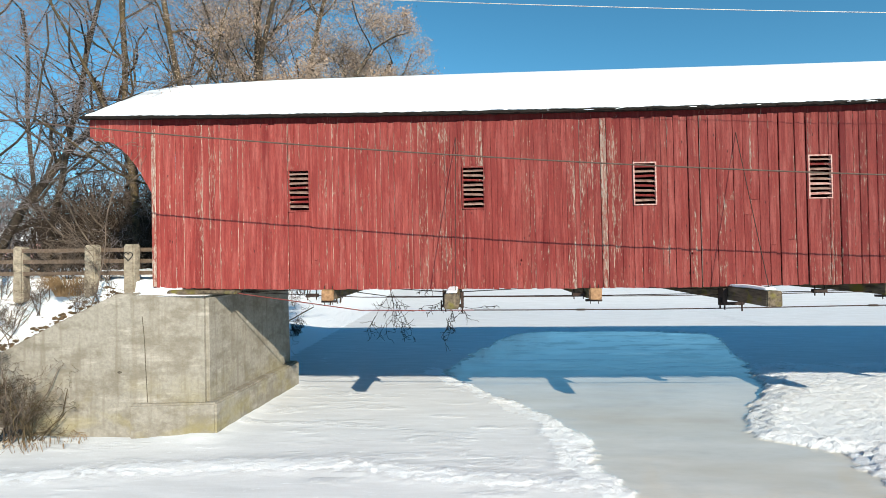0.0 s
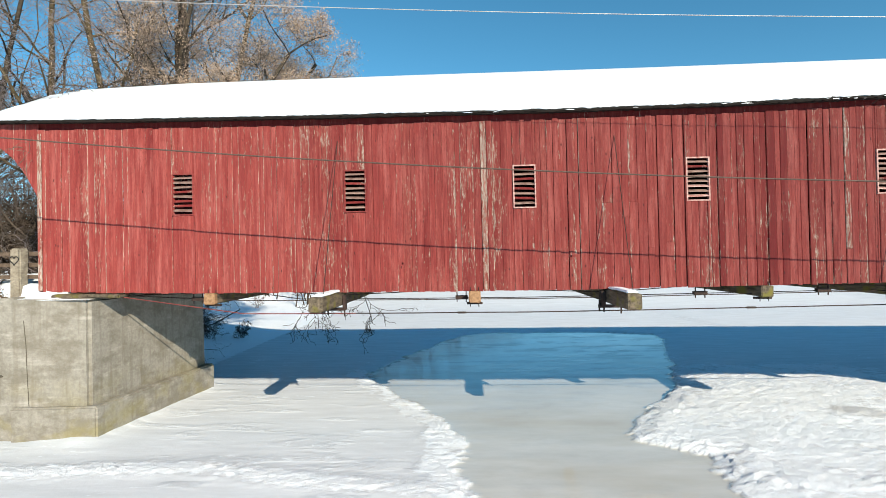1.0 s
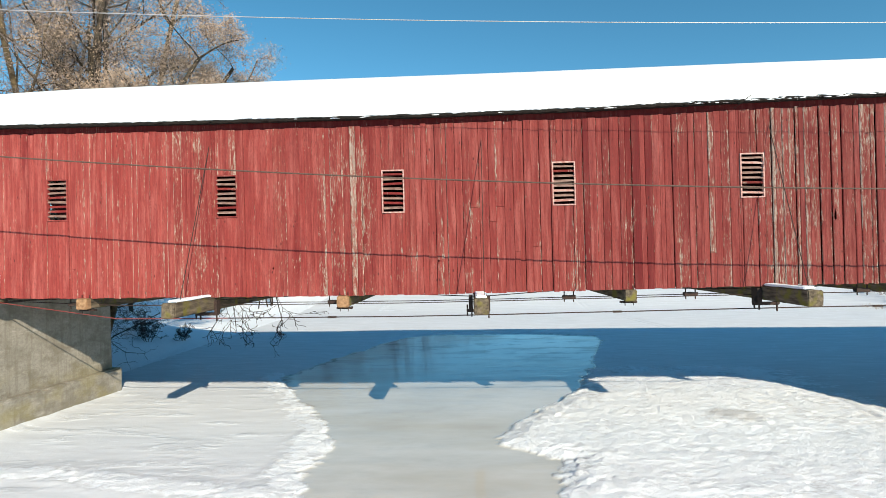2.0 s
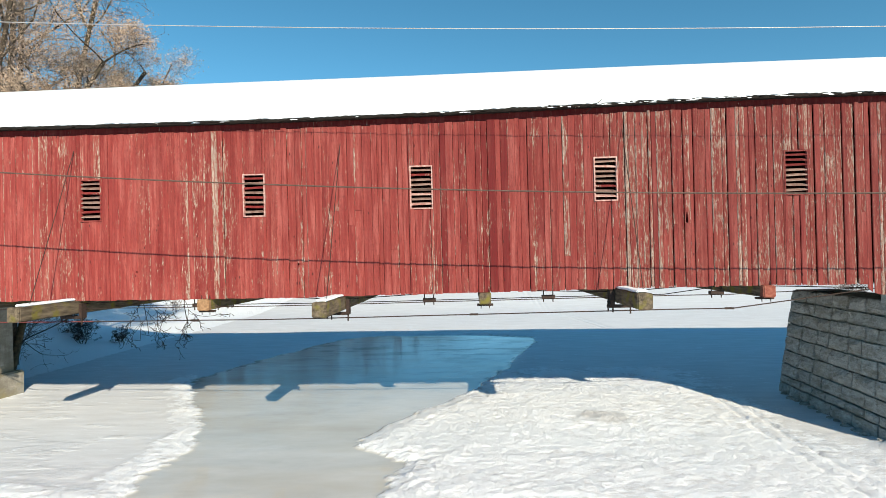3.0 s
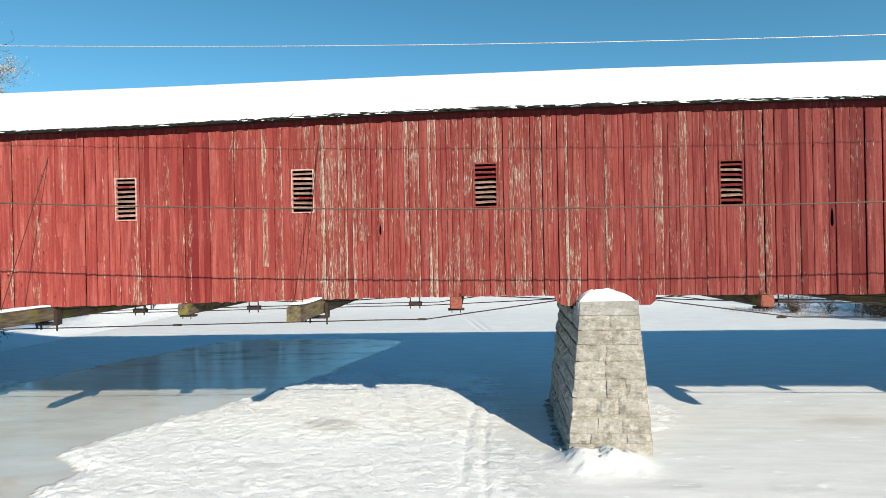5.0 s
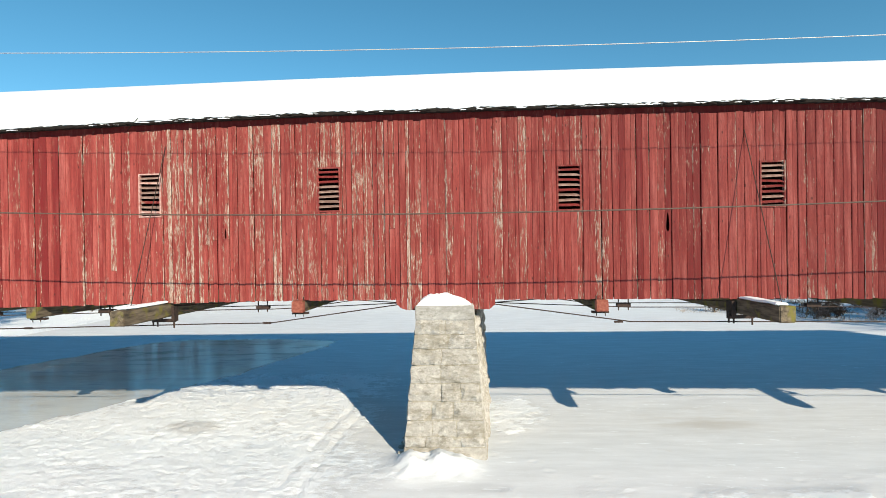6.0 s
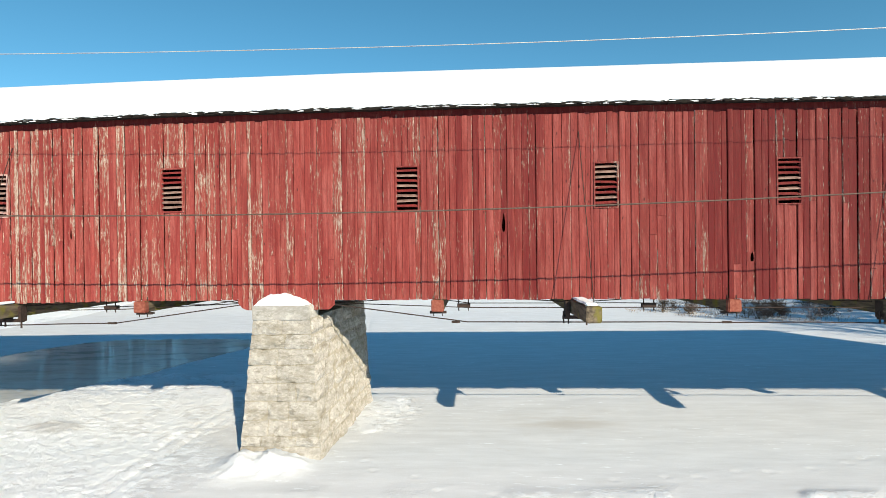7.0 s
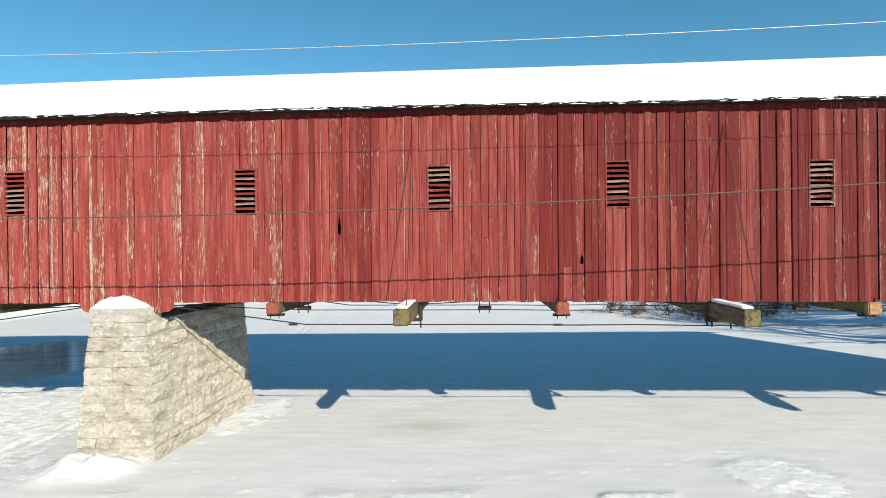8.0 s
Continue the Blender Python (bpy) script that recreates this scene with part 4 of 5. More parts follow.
def stone_block(p00, p10, p11, p01, inward, rng):
    """Rock-faced block: its face is a bowed, uneven grid between four corners."""
    nu, nv = 5, 3
    v, f = [], []
    out = -inward.normalized()
    seed = rng.uniform(0, 90)
    swell, shove = rng.uniform(0.010, 0.075), rng.uniform(-0.008, 0.012)
    tip = rng.uniform(-0.02, 0.02)
    for j in range(nv + 1):
        for i in range(nu + 1):
            a, b = i / nu, j / nv
            p = p00 * (1 - a) * (1 - b) + p10 * a * (1 - b) + p11 * a * b + p01 * (1 - a) * b
            rim = min(a, 1 - a, b * 0.7, (1 - b) * 0.7) > 0.01
            d = shove + tip * (a - 0.5) + ((swell + 0.035 * noise.noise(p * 6.0 + Vector((seed, 0, 0)))) if rim else 0.018 * noise.noise(p * 4 + Vector((seed, 0, 0))))
            p = p + Vector((0.03 * noise.noise(p * 5), 0.03 * noise.noise(p * 5 + Vector((9, 0, 0))), 0.028 * noise.noise(p * 3.5 + Vector((0, 9, 0)))))
            v.append(p + out * d)
    m = nu + 1
    for j in range(nv):
        for i in range(nu):
            f.append((j * m + i, j * m + i + 1, (j + 1) * m + i + 1, (j + 1) * m + i))
    ring = [i for i in range(m)] + [j * m + nu for j in range(1, nv + 1)] + [nv * m + i for i in range(nu - 1, -1, -1)] + [j * m for j in range(nv - 1, 0, -1)]
    base = len(v)
    v += [v[i] + inward.normalized() * 0.14 for i in ring]
    n = len(ring)
    f += [(ring[k], base + k, base + (k + 1) % n, ring[(k + 1) % n]) for k in range(n)]
    piece("stone", v, f, STONE, pier)


def build_pier():
    rng = random.Random(21)
    heights = [0.50, 0.26, 0.40, 0.46, 0.46, 0.45, 0.40, 0.36, 0.40]
    z = -0.08
    g = 0.010
    core = []
    for k in (-0.1, PIER_TOP):
        for u, v, in ((0, 0), (1, 0), (1, 1), (0, 1)):
            c = pier_corner(0.5, 0.5, k)
            p = pier_corner(u, v, k)
            p = p + (c - p).normalized() * 0.012
            core.append(p + Vector((0.10 * (1 - u), 0, 0)))
    piece("core", core, BOX_FACES, MORTAR, pier, "recessed mortar")
    for h in heights:
        z0, z1 = z + g, min(z + h - g, PIER_TOP - 0.02)
        for side in ("front", "west", "east", "back"):
            length = 1.9 if side in ("front", "back") else 5.3
            cuts = [0.0]
            while cuts[-1] < 1:
                cuts.append(cuts[-1] + rng.uniform(0.5, 1.05) / length)
            if 1 - cuts[-2] < 0.22 / length * 2:
                cuts.pop(-2) if len(cuts) > 2 else None
            cuts[-1] = 1.0
            for a, b in zip(cuts, cuts[1:]):
                gs = rng.uniform(0.014, 0.036) if side == "west" else rng.uniform(0.006, 0.016)
                a2, b2 = a + gs / length, b - gs / length
                if side == "front":
                    q, inw = [(a2, 0), (b2, 0)], Vector((0, 1, 0))
                elif side == "back":
                    q, inw = [(1 - a2, 1), (1 - b2, 1)], Vector((0, -1, 0))
                elif side == "east":
                    q, inw = [(1, a2), (1, b2)], Vector((-1, 0, 0))
                else:
                    q, inw = [(0, 1 - a2), (0, 1 - b2)], Vector((1, 0, 0))
                zg = rng.uniform(0.022, 0.045) if side == "west" else rng.uniform(0.0, 0.014)
                stone_block(pier_corner(*q[0], z0 + zg), pier_corner(*q[1], z0 + zg), pier_corner(*q[1], z1), pier_corner(*q[0], z1), inw, rng)
        z += h
    # cap at the nose, and its snow
    part("cap_stone", bevelled_box(21.17, 22.655, 14.25, 15.0, PIER_TOP - 0.06, 3.95, 0.03, 0.02, 3), MASON_CAP, pier, "smooth concrete cap")
    bm = bmesh.new()
    bmesh.ops.create_grid(bm, x_segments=16, y_segments=8, size=0.5)
    for v in bm.verts:
        a, b = v.co.x * 2, v.co.y * 2
        k = max(0.0, 1 - abs(a) ** 2.4) ** 0.8 * max(0.0, 1 - max(0.0, -b) ** 3) ** 0.6
        v.co = Vector((21.90 + a * 0.69, 14.46 + b * 0.19, 3.94 + (0.27 - 0.07 * a) * k + 0.10 * k * noise.noise(Vector((a * 2.6, b * 2, 3))) + 0.02 * k * noise.noise(Vector((a * 9, b * 5, 3)))))
    ob = part("snow_cap", bm, SNOW, pier, "rounded cap of snow")
    ob.data.polygons.foreach_set("use_smooth", [True] * len(ob.data.polygons))


MASON_CAP = masonry("cap_concrete", (0.28, 0.285, 0.28), (0.40, 0.41, 0.41), (0.20, 0.20, 0.18), 0.3)
build_pier()


# ---- west abutment ----
HOLLOW = (-9.35, 1.81)
abutment = thing("concrete_abutment", "old stained concrete abutment with a sloping wing wall", "abutment")


def prism(outline, y0, y1, r=0.03):
    bm = bmesh.new()
    a = [bm.verts.new((x, y0, z)) for x, z in outline]
    b = [bm.verts.new((x, y1, z)) for x, z in outline]
    n = len(a)
    bm.faces.new(a[::-1]), bm.faces.new(b)
    for k in range(n):
        bm.faces.new((a[k], a[(k + 1) % n], b[(k + 1) % n], b[k]))
    bmesh.ops.recalc_face_normals(bm, faces=bm.faces[:])
    if r:
        ends = [e for e in bm.edges if min(q.co.x for q in e.verts) < max(q.co.x for q in bm.verts) - 0.01]
        bmesh.ops.bevel(bm, geom=ends, offset=r, segments=2, affect="EDGES")
    return bm


def build_abutment():
    part("wing_wall", prism([(-20, -0.3), (-9.0, -0.3), (-9.0, 3.92), (-9.45, 3.90), (-11.1, 3.13), (-12.7, 2.33), (-17, 0.4), (-20, 0.3)], 14.02, 14.42), CONCRETE, abutment)
    bm = bmesh.new()
    low = [(-9.0, 14.02), (-7.0, 14.20), (-6.62, 19.85), (-9.0, 19.85)]
    top = [(-9.0, 14.02), (-7.05, 14.22), (-6.72, 19.85), (-9.0, 19.85)]
    v = [bm.verts.new((x, y, -0.3)) for x, y in low] + [bm.verts.new((x, y, 3.86)) for x, y in top]
    for f in BOX_FACES:
        bm.faces.new([v[i] for i in f])
    bmesh.ops.bevel(bm, geom=[e for e in bm.edges if max(q.co.x for q in e.verts) > -8.9 and min(q.co.x for q in e.verts) > -8.9], offset=0.09, segments=4, affect="EDGES")
    part("main_wall", bm, CONCRETE, abutment)
    bm = bmesh.new()
    low = [(-9.02, 13.90), (-6.78, 14.12), (-6.38, 19.95), (-9.02, 19.95)]
    v = [bm.verts.new((x, y, -0.3)) for x, y in low] + [bm.verts.new((x, y, 0.98)) for x, y in low]
    for f in BOX_FACES:
        bm.faces.new([v[i] for i in f])
    bmesh.ops.bevel(bm, geom=bm.edges[:], offset=0.05, segments=3, affect="EDGES")
    part("plinth", bm, CONCRETE, abutment, "wider concrete footing")


build_abutment()
v, f = [], []
for (xa, za), (xb, zb) in (((-8.74, 3.30), (-8.68, 2.62)), ((-8.68, 2.62), (-8.66, 2.05)), ((-8.66, 2.05), (-8.61, 1.0))):
    n = len(v)
    ya, yb = (14.02 + 0.09 * (q + 9.0) for q in (xa, xb))
    v += [(xa - 0.008, ya - 0.003, za), (xa + 0.008, ya - 0.002, za), (xb + 0.010, yb - 0.002, zb), (xb - 0.006, yb - 0.003, zb)]
    v += [(q[0], q[1] + 0.05, q[2]) for q in v[n:n + 4]]
    f += [tuple(i + n for i in q) for q in BOX_FACES]
piece("joint_seam", v, f, SOIL_DARK, abutment, "dark open crack in the concrete")
hollow = bmesh.new()
bmesh.ops.create_icosphere(hollow, subdivisions=2, radius=0.075)
for vert in hollow.verts:
    vert.co = Vector((HOLLOW[0] + vert.co.x * 1.2 + 0.02 * noise.noise(vert.co * 30), 14.03 + vert.co.y * 0.2, HOLLOW[1] + vert.co.z * 0.75 + 0.03 * noise.noise(vert.co * 22)))
part("hollow", hollow, SOIL_DARK, abutment, "small dark broken hollow in the concrete")
part("bearing_plate", bevelled_box(-8.3, -6.35, 14.42, 14.95, 3.84, 3.96, 0.03, 0.03, 4), BEAM, abutment, "mossy timber under the wall's end")
bm = bmesh.new()
bmesh.ops.create_grid(bm, x_segments=30, y_segments=6, size=0.5)
for vert in bm.verts:
    px, py = -8.2 + vert.co.x * 2.3, 14.3 + vert.co.y * 0.44
    rim = min(0.5 - abs(vert.co.x), 0.5 - abs(vert.co.y)) * 2
    vert.co = Vector((px, py, 3.85 + (0.06 if px < -8.0 else 0.035) * min(1.0, rim * 2.2) * (0.85 + 0.4 * noise.noise(Vector((px * 2.4, py * 3, 2.0)))) - 0.02))
ledge = part("ledge_snow", bm, SNOW, abutment, "uneven snow on the ledge")
ledge.data.polygons.foreach_set("use_smooth", [True] * len(ledge.data.polygons))

# ---- guard posts and rails on the approach ----
def guard_post(x, y, z, h, group):
    p = thing("guard_post", "squat weathered concrete guard post beside the road", "post", group)
    part("shaft", bevelled_box(x - 0.155, x + 0.155, y - 0.16, y + 0.16, z - 0.4, z + h, 0.04, 0.025, 3), POST, p)
    return p


for gx, gy, gz, gh in ((-9.47, 14.75, 4.15, 1.10), (-10.68, 14.85, 4.15, 1.10), (-13.0, 15.1, 4.0, 1.22)):
    post = guard_post(gx, gy, gz, gh, "guard posts along the road")
    if gx > -9.6:
        pts = [(gx + 0.115 * math.sin(a) ** 3 * 1.1, gy - 0.172, 4.92 + 0.0085 * (13 * math.cos(a) - 5 * math.cos(2 * a) - 2 * math.cos(3 * a) - math.cos(4 * a))) for a in np.linspace(0, 2 * math.pi, 33)]
        v, f = polyline(pts, 0.014, 5)
        array_mesh("painted_heart", v, f, BLACK_PAINT, post, "heart outline sprayed in black paint")
rail = thing("guard_rail", "weathered timber rails between the guard posts", "railing")
for z in (5.10, 4.78, 4.44):
    part("rail", bevelled_box(-24, -8.9, 14.98, 15.05, z - 0.055, z + 0.055, 0.012), RAIL_WOOD, rail)

# ---- wires ----
def sag(x, low, x0, k):
    return low + k * (x - x0) ** 2


def wire(name, low, x0, k, r, mat, label):
    pts = [(x, 11.85, sag(x, low, x0, k)) for x in np.arange(-30, 82, 0.8)]
    v, f = polyline(pts, r, 6)
    return tagged(array_mesh(name, v, f, mat, smooth=True), label, "cable")


wire("utility_cable", 6.06, 24.5, 0.00162, 0.017, CABLE, "thick brown-grey cable slung before the bridge")
wire("power_wire", 9.39, 31.0, 0.00107, 0.0085, BRIGHT_WIRE, "thin bright wire high before the bridge")


for px in (-30.0, 81.2):
    pole = thing("utility_pole", "plain grey wooden utility pole standing in snow", "pole", "utility poles")
    zt = sag(px, 9.39, 31.0, 0.00107) + 0.6
    v, f = tubes([(px, 11.85, ground_z(px, 11.85) - 0.4, 0.17, px, 11.85, zt, 0.11)], 12)
    array_mesh("shaft", v, f, GREY_SLAT, pole, smooth=True)


# ---- trees ----
def grow(seed, base, height, lean_to=(0, 0), counts=(11, 6, 5, 3), first=0.28, spread=0.62, droop=0.0, r0=None, reach=0.33, wob=0.15):
    """Branch segments of a bare tree, thick ones and twigs apart, and the twigs' tips."""
    rng = random.Random(seed)
    thick, thin, tips = [], [], []

    def limb(p, d, length, r, level):
        steps = (9, 6, 5, 4, 3)[level]
        step = length / steps
        path = [p]
        for i in range(steps):
            w = wob * (1 + 0.7 * level)
            lift = 0.06 if level < 3 else 0.0
            d = (d + Vector((rng.uniform(-w, w), rng.uniform(-w, w), rng.uniform(-w, w) + lift - droop * level * 0.08))).normalized()
            q = p + d * step
            r1 = max(r * (1 - 0.8 / steps * (0.6 if i < steps - 1 else 1.0)), 0.004)
            (thick if r > 0.016 else thin).append((*p, r, *q, r1))
            p, r = q, r1
            path.append((p.copy(), d.copy(), r))
        if level >= 3:
            tips.extend(tuple(v[0]) for v in path[1:])
        if level < len(counts):
            lo = first if level == 0 else 0.2
            for k in range(counts[level]):
                at = lo + (1 - lo) * (k + rng.random()) / counts[level]
                pp, dd, rr = path[max(1, min(steps, int(round(at * steps))))]
                turn = rng.uniform(0, 2 * math.pi)
                side = Vector((math.cos(turn), math.sin(turn), rng.uniform(-0.1, 0.5)))
                nd = (dd * (1 - spread) + side * spread).normalized()
                limb(pp, nd, length * (reach if level == 0 else 0.55) * rng.uniform(0.7, 1.25) * (1.15 - 0.4 * at), min(rr * rng.uniform(0.32, 0.55), 0.075), level + 1)

    limb(Vector(base), Vector((lean_to[0], lean_to[1], 1)).normalized(), height, r0 or height * 0.0095, 0)
    return thick, thin, tips


def bare_tree(seed, base, height, label, bark, twig, leaves=0, **kw):
    t = thing("bare_tree", label, "tree")
    thick, thin, tips = grow(seed, base, height, **kw)
    v, f = tubes(thick, 6)
    array_mesh("trunk", v, f, bark, t, smooth=True)
    v, f = tubes([(*s[:3], max(s[3], 0.008), *s[4:7], max(s[7], 0.006)) for s in thin], 3)
    array_mesh("crown", v, f, twig, t)
    if leaves and tips:
        rng = np.random.RandomState(seed)
        at = np.array(tips)[rng.randint(0, len(tips), leaves)] + rng.normal(0, 0.16, (leaves, 3))
        u, w = rng.normal(0, 1, (leaves, 3)), rng.normal(0, 1, (leaves, 3))
        u, w = u / np.linalg.norm(u, axis=1, keepdims=True) * 0.031, w / np.linalg.norm(w, axis=1, keepdims=True) * 0.024
        vv = np.stack([at - u, at - w, at + u, at + w], 1).reshape(-1, 3)
        array_mesh("dry_leaves", vv, np.arange(leaves * 4).reshape(-1, 4), DRY_LEAF, t, "tufts of dry golden leaves")
    return t


# seed, x, y, height, leaf tufts, bark, twigs, lean, trunk radius
TREES = [(3, -12.95, 20.8, 20, 0, BARK_GOLD, TWIG, (-0.03, 0.02), 0.155), (8, -10.95, 20.9, 20, 800, BARK_GOLD, TWIG, (-0.08, 0.02), 0.15),
         (5, -9.35, 20.8, 18, 2500, BARK, TWIG, (0.0, 0.0), 0.16), (6, -9.1, 21.1, 17, 2500, BARK, TWIG_BROWN, (-0.02, 0.03), 0.13),
         (17, -9.0, 21.6, 18, 5000, BARK, TWIG_BROWN, (0.03, 0.02), 0.15), (24, -8.7, 21.8, 18, 6000, BARK_GOLD, TWIG_BROWN, (0.06, 0.02), 0.15),
         (22, -9.3, 21.9, 14.6, 36000, BARK, TWIG_BROWN, (0.16, 0.03), 0.13), (23, -9.2, 21.7, 14.3, 38000, BARK, TWIG_BROWN, (0.19, 0.02), 0.12), (26, -9.3, 22.2, 14.2, 38000, BARK, TWIG_BROWN, (0.235, 0.02), 0.12),
         (29, -17.0, 20.8, 12, 0, BARK, TWIG, (0.26, 0.0), 0.13), (31, -25.0, 31.0, 15, 0, BARK, TWIG, (0.1, 0), 0.14), (41, -18.0, 31.0, 14, 0, BARK, TWIG, (0.05, 0), 0.13), (47, -14.5, 33.0, 15, 0, BARK, TWIG, (0, 0), 0.13)]
for seed, x, y, h, leaves, bark, twig, tilt, girth in TREES:
    bare_tree(seed, (x, y, ground_z(x, y) - 0.2), h, "tall bare winter tree with fine grey twigs" if not leaves else "bare winter tree with pale golden seed tufts", bark, twig, leaves, lean_to=tilt, r0=girth, reach=0.22 if leaves > 9000 else 0.30, counts=(14, 7, 5, 3) if leaves > 9000 else (11, 6, 5, 3), first=0.45 if leaves > 9000 else 0.28)
# a leafless tree over the road beside the portal, and two at the east end whose shade falls on the ice
bare_tree(52, (-17.5, 18.5, ground_z(-17.5, 18.5) - 0.2), 10.5, "old leafless tree with tangled twigs beside the road", BARK, TWIG, 0, lean_to=(0.12, -0.05), counts=(9, 6, 5, 5), first=0.15, reach=0.45, wob=0.16)
for seed, x, y, h in ((67, 66.5, 24.5, 13), (68, 69.0, 28.5, 13), (69, 64.5, 31.5, 11), (70, 71.5, 23.0, 14), (71, 61.5, 33.0, 9), (72, 63.5, 26.0, 14), (73, 67.5, 21.0, 15), (74, 61.0, 23.5, 13), (75, 70.0, 19.0, 16), (76, 65.0, 15.5, 15), (77, 68.0, 26.0, 14), (61, 58.0, 20.5, 12), (62, 60.5, 17.0, 14), (63, 63.0, 22.0, 13), (64, 59.5, 25.5, 11), (65, 65.5, 18.5, 14), (66, 62.0, 28.0, 10)):
    bare_tree(seed, (x, y, ground_z(x, y) - 0.2), h, "leafless tree on the east bank", BARK, TWIG, 0, counts=(11, 6, 5), r0=0.30)


def shrub(seed, x, y, h, stems, label, twig, name="bare_shrub", wild=0.2, counts=(4, 3, 3), thin=0.006):
    rng = random.Random(seed)
    t = thing(name, label, "shrub")
    z = ground_z(x, y) - 0.1
    segs = []
    for k in range(stems):
        a = rng.uniform(0, 2 * math.pi)
        tilt = rng.uniform(0.1, 0.6 + 2 * wild)
        th, tn, _ = grow(seed * 100 + k, (x + rng.uniform(-0.2, 0.2) * h * 0.4, y + rng.uniform(-0.2, 0.2) * h * 0.4, z), h * rng.uniform(0.6, 1.0), (math.cos(a) * tilt, math.sin(a) * tilt), counts, 0.15, 0.65, 0.0, h * 0.007 + 0.006, 0.5, wild)
        segs += th + tn
    v, f = tubes([(*s[:3], max(s[3], thin), *s[4:7], max(s[7], thin * 0.8)) for s in segs], 3)
    array_mesh("branching", v, f, twig, t)
    return t


bare_tree(53, (-14.6, 22.2, ground_z(-14.6, 22.2) - 0.2), 9.5, "gnarled dark leafless tree with bent limbs", TWIG_DARK, TWIG, 0, lean_to=(-0.35, 0), counts=(8, 6, 5, 3), first=0.3, reach=0.5, wob=0.34, r0=0.26)
bare_tree(54, (-19.5, 21.0, ground_z(-19.5, 21.0) - 0.2), 10, "gnarled leafless tree with grey twigs", BARK, TWIG, 0, lean_to=(0.3, 0), counts=(9, 6, 5, 4), first=0.2, reach=0.5, wob=0.28, r0=0.2)


def far_woods():
    """Bare woods far behind the west bank, too dense to count."""
    rng = np.random.RandomState(14)
    n, m = 1000, 550
    x, y = np.append(rng.uniform(-150, -12, n), rng.uniform(-40, 9, m)), np.append(rng.uniform(48, 95, n), rng.uniform(64, 92, m))
    z = land(x, y)[0] - 0.3
    h = np.append(rng.uniform(5, 11, n), rng.uniform(9, 15, m))
    h = h * (1 - 0.75 * ease(x + rng.uniform(-6, 6, n + m), -14, 9))
    n += m
    segs = []
    for k in range(n):
        p = np.array([x[k], y[k], z[k]])
        r = 0.07
        for i in range(4):
            q = p + np.array([rng.uniform(-0.5, 0.5), rng.uniform(-0.5, 0.5), h[k] / 4])
            segs.append((*p, r, *q, r * 0.7))
            for _ in range(6):
                t = q + rng.uniform(-1, 1, 3) * np.array([1.6, 1.6, 1.2]) + np.array([0, 0, 0.8])
                segs.append((*q, r * 0.45, *t, 0.012))
            p, r = q, r * 0.7
    v, f = tubes(segs, 3)
    tagged(array_mesh("far_woods", v, f, TWIG_DARK), "distant leafless woods behind the west bank", "woods", kind="stuff")


far_woods()


def small_house(x, y, w, d, h, rise):
    z = ground_z(x, y) - 0.2
    t = thing("house", "distant small dark house with a snow-covered gable roof", "house")
    part("wall", bevelled_box(x - w / 2, x + w / 2, y - d / 2, y + d / 2, z, z + h, 0.03), RAIL_WOOD, t)
    bm = bmesh.new()
    ring = [(y - d / 2 - 0.4, z + h - 0.1), (y, z + h + rise), (y + d / 2 + 0.4, z + h - 0.1), (y + d / 2 + 0.4, z + h + 0.15), (y, z + h + rise + 0.28), (y - d / 2 - 0.4, z + h + 0.15)]
    a = [bm.verts.new((x - w / 2 - 0.4, p, q)) for p, q in ring]
    b = [bm.verts.new((x + w / 2 + 0.4, p, q)) for p, q in ring]
    for k in range(6):
        bm.faces.new((a[k], a[(k + 1) % 6], b[(k + 1) % 6], b[k]))
    bm.faces.new(a[::-1]), bm.faces.new(b)
    bmesh.ops.recalc_face_normals(bm, faces=bm.faces[:])
    part("roof", bm, SNOW, t, "snowy roof")
    for dx in (-w * 0.25, w * 0.2):
        part("window", bevelled_box(x + dx - 0.5, x + dx + 0.5, y - d / 2 - 0.04, y - d / 2 + 0.05, z + 1.0, z + 2.2, 0.02), WHITE_TRIM, t)


small_house(-37.5, 46.0, 6.0, 5.0, 2.6, 1.3)


def soil_clods():
    """Brown clods and roots along the top of the wing wall."""
    rng = random.Random(33)
    bm = bmesh.new()
    for k in range(260):
        x = rng.uniform(-14.2, -9.6)
        y = rng.uniform(14.34, 14.50 + 0.3 * rng.random() ** 2)
        r = rng.uniform(0.025, 0.085)
        made = bmesh.ops.create_icosphere(bm, subdivisions=1, radius=r)["verts"]
        z = max(float(wing_top(x)), ground_z(x, y))
        for v in made:
            v.co = Vector((v.co.x * 1.6, v.co.y, v.co.z * 0.7)) + Vector((x, y, z + 0.0)) + noise.noise_vector(v.co * 9 + Vector((k, 0, 0))) * r * 0.5
    me = bpy.data.meshes.new("soil_clods")
    bm.to_mesh(me)
    bm.free()
    me.materials.append(SOIL)
    tagged(new("soil_clods", me), "brown soil and roots above the wing wall", "soil", kind="stuff")


